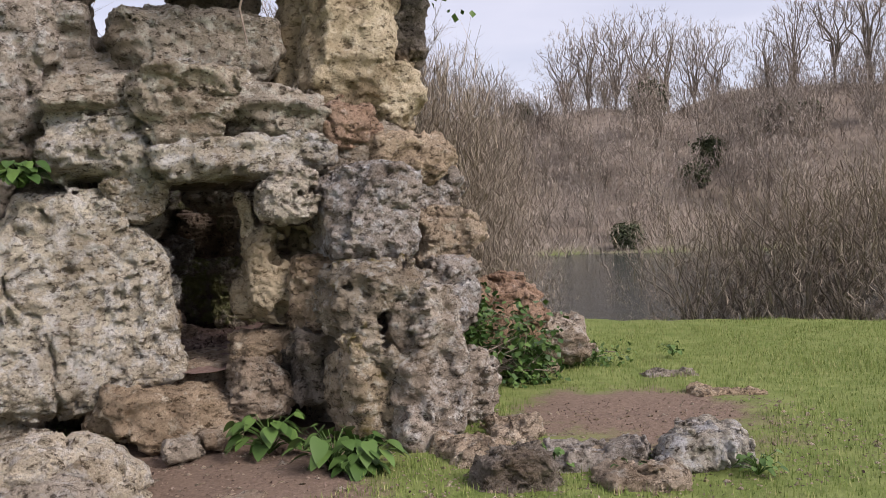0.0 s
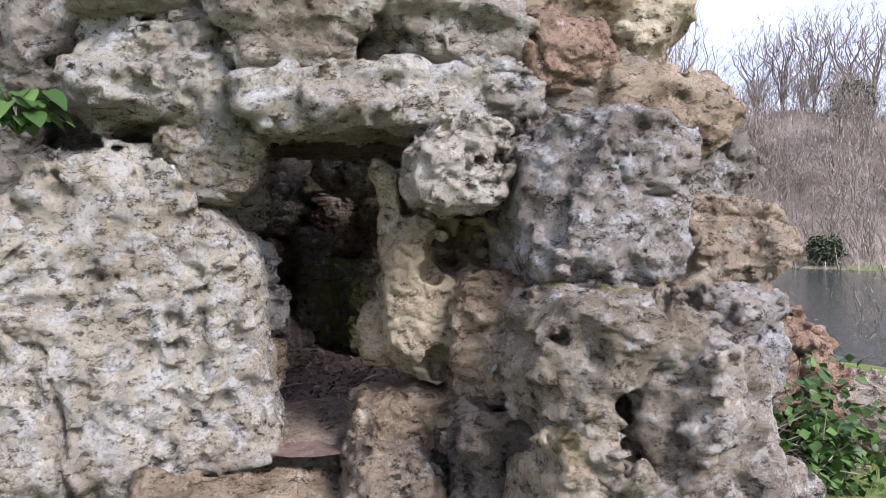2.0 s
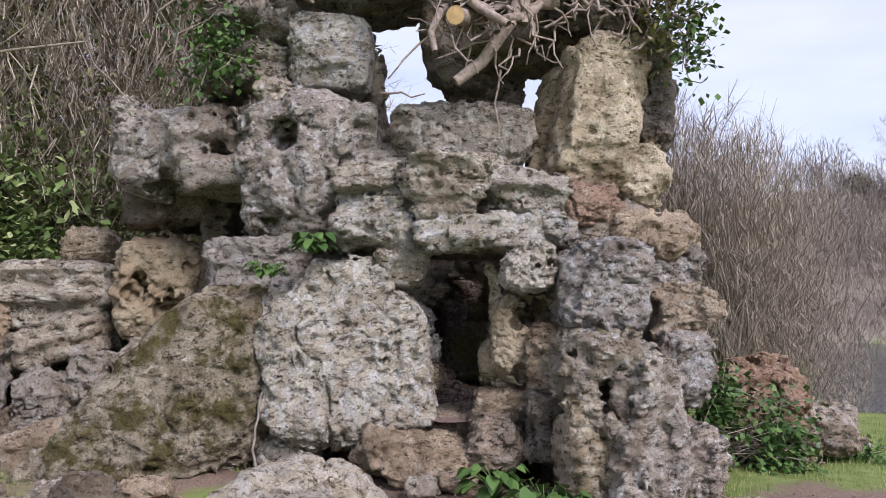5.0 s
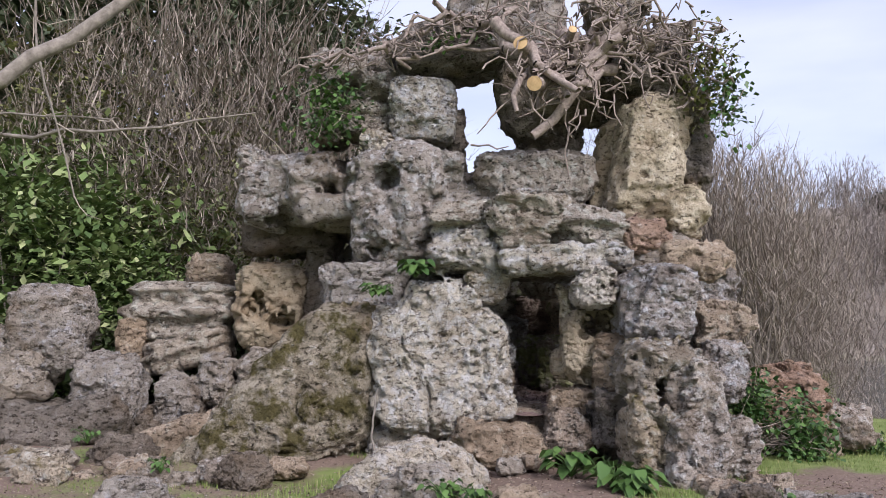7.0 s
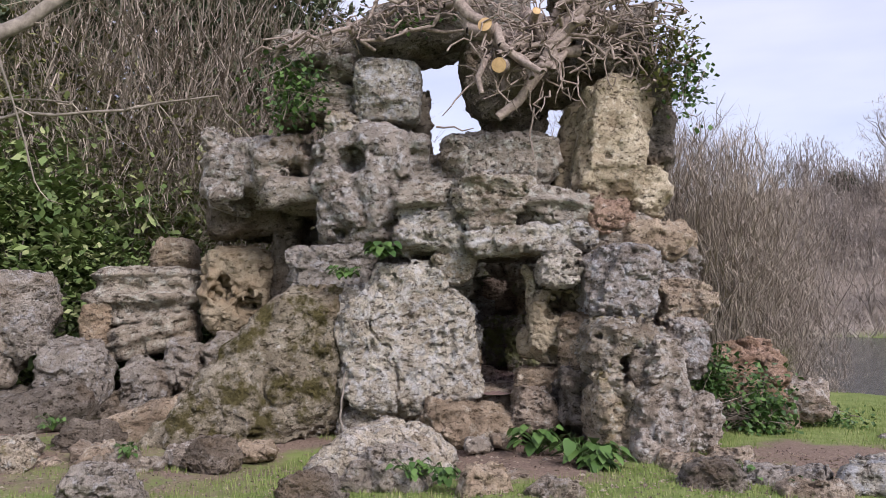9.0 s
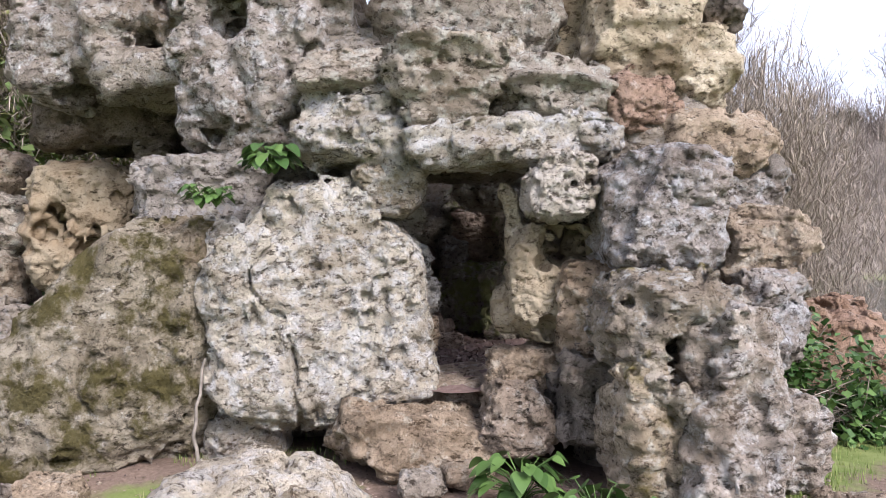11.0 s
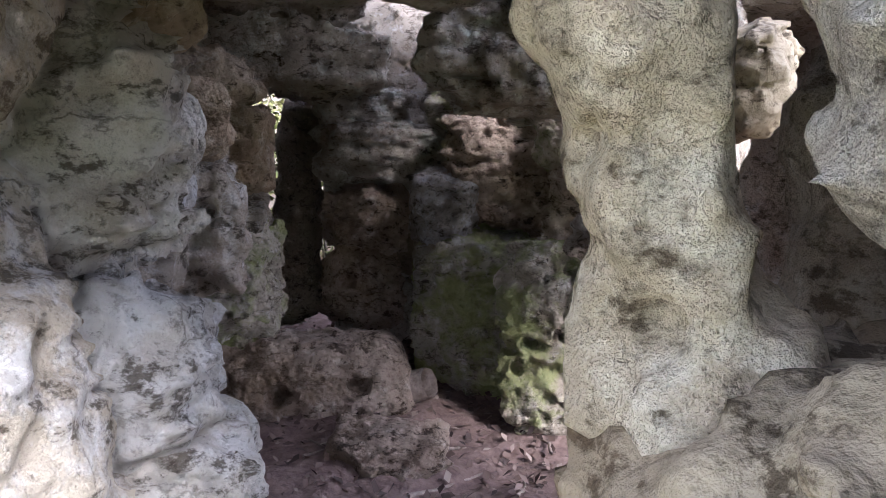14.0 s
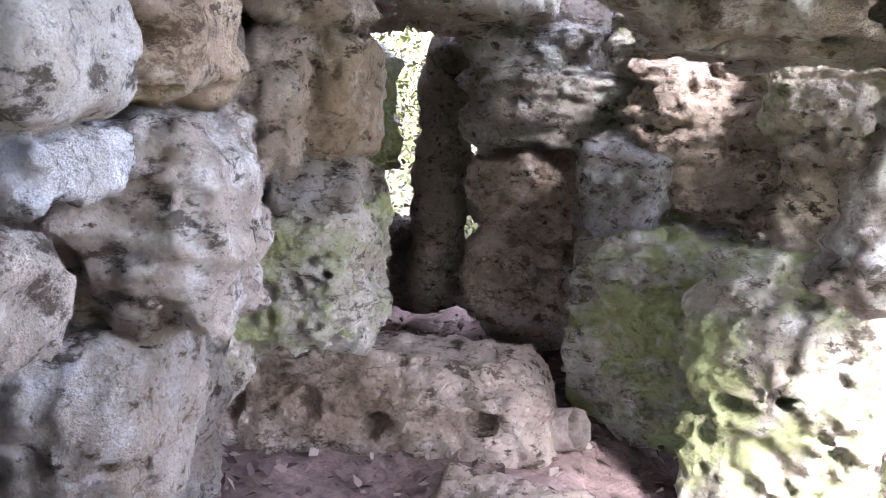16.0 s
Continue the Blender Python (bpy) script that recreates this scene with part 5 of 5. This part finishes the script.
def root_mass():
    r = np.random.RandomState(33)
    ob = tagged(new("ivy_stump"), "hanging mass of dead ivy trunks and roots on the arch", "stump")
    o = np.array([0.30, 6.95, 4.50])
    for k in range(16):
        a = o + r.randn(3) * np.array([0.34, 0.10, 0.16]) + np.array([0.1, 0.15, 0.30])
        b = o + r.randn(3) * np.array([0.34, 0.14, 0.20]) + np.array([-0.1, -0.05, -0.28])
        part("trunk", limb_mesh([(crooked(r, a, b, 5, 0.05), 0.05 + 0.045 * r.rand(), 0.025 + 0.03 * r.rand())]), ROOT, ob)
    paths = []
    for k in range(130):
        a = o + r.randn(3) * np.array([0.36, 0.14, 0.30])
        b = a + r.randn(3) * np.array([0.28, 0.10, 0.24]) + np.array([0, 0, -0.10])
        paths.append((crooked(r, a, b, 4, 0.035), 0.013, 0.006))
    tagged(part("root_tangle", limb_mesh(paths), ROOT, ob, "thin tangled grey roots"), kind="stuff")
    for c, d, rad in (((-0.16, 6.72, 4.66), (-0.25, -0.9, 0.15), 0.085), ((0.00, 6.58, 4.15), (-0.15, -0.9, -0.25), 0.085), ((0.42, 6.8, 4.83), (0.2, -0.9, 0.3), 0.05)):
        c, d = np.array(c), np.array(d) / np.linalg.norm(d)
        log = part("cut_log", limb_mesh([([c - d * 0.55 + np.array([0.12, 0, 0.1]), c - d * 0.25, c], rad * 1.1, rad)]), ROOT, ob)
        v = [c + d * 0.02]
        u = np.cross(d, [0, 0, 1.0])
        u = u / np.linalg.norm(u)
        w = np.cross(d, u)
        v += [c + d * 0.012 + (u * math.cos(t) + w * math.sin(t)) * rad * 1.0 for t in np.linspace(0, 2 * math.pi, 16, endpoint=False)]
        part("cut_face", mesh_of("cut_face", v, [(0, 1 + k, 1 + (k + 1) % 16) for k in range(16)], False), CUT_WOOD, log, "pale orange sawn end")
    return ob


root_mass()


def creeping_roots(name, seed, a, b, n, spread, label, thick=0.035):
    r = np.random.RandomState(seed)
    a, b = np.array(a), np.array(b)
    ob = tagged(new(name), label, "roots")
    big, small = [], []
    for k in range(n):
        s = a + (b - a) * r.rand() + r.randn(3) * spread
        e = s + (b - a) * 0.22 * r.randn() + r.randn(3) * spread * 1.3
        (big if k % 4 == 0 else small).append((crooked(r, s, e, 5, 0.05), thick * (0.5 + 0.7 * r.rand()) if k % 4 == 0 else 0.012, 0.012 if k % 4 == 0 else 0.006))
    for path in big:
        part("thick_root", limb_mesh([path]), ROOT, ob)
    tagged(part("thin_root", limb_mesh(small), ROOT, ob), kind="stuff")
    return ob


creeping_roots("dead_ivy", 1, (-2.7, 7.35, 4.72), (-1.3, 7.35, 4.95), 46, np.array([0.14, 0.1, 0.07]), "dead ivy stems creeping along the ledge")
creeping_roots("dead_ivy", 2, (-1.3, 7.35, 5.0), (0.0, 7.4, 5.45), 46, np.array([0.14, 0.1, 0.09]), "dead ivy stems over the arch", 0.05)
creeping_roots("dead_ivy", 3, (0.5, 7.05, 4.95), (1.8, 7.2, 4.85), 50, np.array([0.16, 0.12, 0.14]), "dead ivy stems over the tower cap", 0.032)
creeping_roots("dead_ivy", 4, (1.7, 7.25, 4.8), (1.9, 7.25, 4.2), 30, np.array([0.14, 0.08, 0.16]), "dead ivy stems down the tower", 0.02)
creeping_roots("dead_ivy", 5, (0.7, 7.0, 5.2), (1.2, 7.0, 4.4), 30, np.array([0.1, 0.08, 0.12]), "dead ivy trunks beside the tall block", 0.036)


def bough(name, seed, pts, r0, r1, twigs, label):
    """A long bare branch with short side twigs."""
    r = np.random.RandomState(seed)
    ob = tagged(new(name), label, "branch")
    pts = [np.array(p, float) for p in pts]
    full = []
    for a, b in zip(pts[:-1], pts[1:]):
        full += crooked(r, a, b, 4, 0.02)[:-1]
    full.append(pts[-1])
    part("limb", limb_mesh([(full, r0, r1)]), BARK, ob)
    small = []
    for k in range(twigs):
        s = full[r.randint(1, len(full))]
        e = s + r.randn(3) * 0.28 + np.array([0.25, 0, -0.02])
        small.append((crooked(r, s, e, 3, 0.03), 0.006, 0.003))
    if small:
        tagged(part("twig", limb_mesh(small), VINE, ob), kind="stuff")
    return ob


bough("fallen_branch", 1, [(-8.5, 6.2, 3.0), (-5.19, 5.0, 3.26), (-3.85, 5.0, 3.30), (-2.69, 5.2, 3.49)], 0.026, 0.008, 16, "long thin bare branch reaching past the bank")
bough("fallen_branch", 2, [(-8.0, 5.5, 3.4), (-5.6, 5.2, 3.5), (-4.1, 5.1, 3.42)], 0.018, 0.007, 10, "thin bare branch above the low wing")
bough("tree_branch", 3, [(-6.4, 3.4, 2.6), (-4.51, 4.0, 3.48), (-3.68, 4.5, 4.38), (-3.0, 4.9, 5.2)], 0.075, 0.05, 10, "thick slanting bare branch of a bank tree")
bough("tree_branch", 4, [(-4.7, 4.6, 5.0), (-4.6, 4.6, 4.0), (-4.2, 4.7, 2.6)], 0.014, 0.008, 4, "thin bare twig hanging over the bank")
bough("leaning_stick", 5, [(-1.69, 6.55, -0.05), (-1.73, 6.62, 0.35), (-1.70, 6.70, 0.75)], 0.014, 0.010, 0, "thin stick leaning on the large boulder")

post = tagged(new("fence_post"), "weathered wooden fence post behind the low wing", "post")
bm = bmesh.new()
bmesh.ops.create_cube(bm, size=1.0)
for v in bm.verts:
    v.co = (v.co.x * 0.11, v.co.y * 0.11, v.co.z * 1.5)
bmesh.ops.bevel(bm, geom=bm.edges[:], offset=0.012, segments=2, affect="EDGES")
me = bpy.data.meshes.new("shaft")
bm.to_mesh(me)
part("shaft", me, OLD_WOOD, post)
post.matrix_world = pose(-6.87, 10.0, 1.0, 0, 1, 12)
for x in (-6.2, -5.6):
    ob = copy_thing(post, pose(x, 9.9, 0.9, 0, 2, 20))
wire = tagged(new("fence_wire"), "thin slack fence wire between the posts", "wire")
for z in (1.05, 1.35, 1.6):
    part("strand", limb_mesh([(crooked(np.random.RandomState(int(z * 100)), (-8.5, 10.2, z), (-4.6, 9.75, z - 0.12), 8, 0.01), 0.004, 0.004)]), OLD_WOOD, wire)

# ---- cave floor litter ----
def scatter(name, seed, count, x0, x1, y0, y1, z0, size, mat, label, long, twigs=0):
    r = np.random.RandomState(seed)
    x, y = x0 + (x1 - x0) * r.rand(count), y0 + (y1 - y0) * r.rand(count)
    if z0 is None:
        p = np.stack([x * 1.8, y * 1.8, 0 * x], 1)
        z = 0.405 + 0.10 * value_noise(p) + 0.05 * value_noise(p * 5) + 0.10 * smooth(9.8, 11.5, y)
    else:
        z = height(x, y) + z0
    pts = np.stack([x, y, z + 0.012 * r.rand(count)], 1)
    v, f = leaves(pts, size, r, 0.0, long)
    me = mesh_of(name, v, f)
    me.materials.append(mat)
    tagged(new(name, me), label, "litter", kind="stuff")
    for k in range(twigs):
        c = pts[r.randint(count)]
        a = r.rand() * 3.14
        d = np.array([math.cos(a), math.sin(a), 0.03 * r.randn()]) * (0.06 + 0.16 * r.rand())
        st = tagged(new("stick", limb_mesh([(crooked(r, c - d, c + d, 3, 0.012), 0.006 + 0.007 * r.rand(), 0.004)])), "dry broken stick lying on the cave floor", "stick", "sticks on the floor")
        st.data.materials.append(ROOT if k % 3 else VINE)


scatter("leaf_litter", 1, 5200, -2.0, 1.8, 8.4, 12.0, None, 0.026, LITTER, "dead brown leaves strewn on the cave floor", 1.7, 70)
log = tagged(new("log", limb_mesh([([np.array(p) for p in ((-0.95, 11.0, 0.66), (-0.75, 10.85, 0.62), (-0.45, 10.6, 0.60), (-0.30, 10.55, 0.66))], 0.09, 0.075)])), "short fallen log on the cave floor", "log")
log.data.materials.append(ROOT)
scatter("earth_litter", 2, 6500, -5.5, 5.0, 4.2, 7.2, 0.008, 0.013, LITTER, "bits of dead leaf on bare earth", 1.6)

# ---- grass ----
def grass(seed, count, x0, x1, y0, y1, tall, label):
    r = np.random.RandomState(seed)
    x, y = x0 + (x1 - x0) * r.rand(count), y0 + (y1 - y0) * r.rand(count)
    bare = np.exp(-((x - 0.2) / 1.0) ** 2) * smooth(4.2, 5.5, y) + np.exp(-(((x - 3.6) / 1.3) ** 2 + ((y - 6.6) / 1.5) ** 2)) + 0.5 * smooth(-1.2, -2.8, x) * smooth(4.0, 5.2, y)
    p = np.stack([x, y, 0 * x], 1)
    u, w = (x - x0) / (x1 - x0), (y - y0) / (y1 - y0)
    inner = smooth(0, 0.3, u) * smooth(1, 0.7, u) * smooth(0, 0.3, w) * smooth(1, 0.7, w)
    keep = (r.rand(count) < inner) & (np.clip(bare, 0, 1) * 0.9 + 0.55 * value_noise(p * 2.2 + seed) < 0.70) & (0.55 * x + 0.83 * y < 15.6)
    x, y = x[keep], y[keep]
    n = len(x)
    z = height(x, y) - 0.005
    a, lean = r.rand(n) * 6.283, 0.5 * r.rand(n)
    h = tall * (0.4 + 0.9 * r.rand(n)) * (0.6 + 0.8 * value_noise(np.stack([x, y, 0 * x], 1) * 1.3))
    b = np.stack([x, y, z], 1)
    side = np.stack([np.cos(a), np.sin(a), 0 * a], 1) * 0.0035
    bend = np.stack([-np.sin(a), np.cos(a), 0 * a], 1)
    tip = b + bend * (h * lean)[:, None] + np.stack([0 * h, 0 * h, h], 1)
    v = np.stack([b - side, b + side, tip], 1).reshape(-1, 3)
    f = np.arange(3 * n).reshape(-1, 3)
    me = mesh_of("grass", v, f)
    me.materials.append(BLADE)
    tagged(new("grass", me), label, "grass", kind="stuff")


grass(1, 130000, 0.8, 12.0, 0.0, 14.0, 0.05, "short green lawn grass beside the grotto")
grass(2, 70000, -6.0, 4.5, 2.2, 8.4, 0.06, "short rough grass among the stones")
grass(3, 60000, 4.0, 16.0, 3.0, 18.0, 0.05, "short green lawn grass towards the lake")


def pebbles(seed, count):
    """Loose gravel on the bare earth."""
    r = np.random.RandomState(seed)
    x, y = -6 + 11 * r.rand(count), 4.3 + 2.6 * r.rand(count)
    z = height(x, y)
    shape = np.array([(1, 0, 0), (-1, 0, 0), (0, 1, 0), (0, -1, 0), (0, 0, 1), (0, 0, -1)])
    tri = np.array([(0, 2, 4), (2, 1, 4), (1, 3, 4), (3, 0, 4), (2, 0, 5), (1, 2, 5), (3, 1, 5), (0, 3, 5)])
    size = 0.008 + 0.02 * r.rand(count) ** 3
    v = shape[None] * size[:, None, None] * (0.6 + 0.8 * r.rand(count, 6, 1)) * np.array([1.2, 1.0, 0.7]) + np.stack([x, y, z], 1)[:, None]
    f = tri[None] + 6 * np.arange(count)[:, None, None]
    me = mesh_of("gravel", v.reshape(-1, 3), f.reshape(-1, 3))
    me.materials.append(STONE["warm"])
    tagged(new("gravel", me), "loose stone chips on the bare earth", "gravel", kind="stuff")


pebbles(5, 2600)
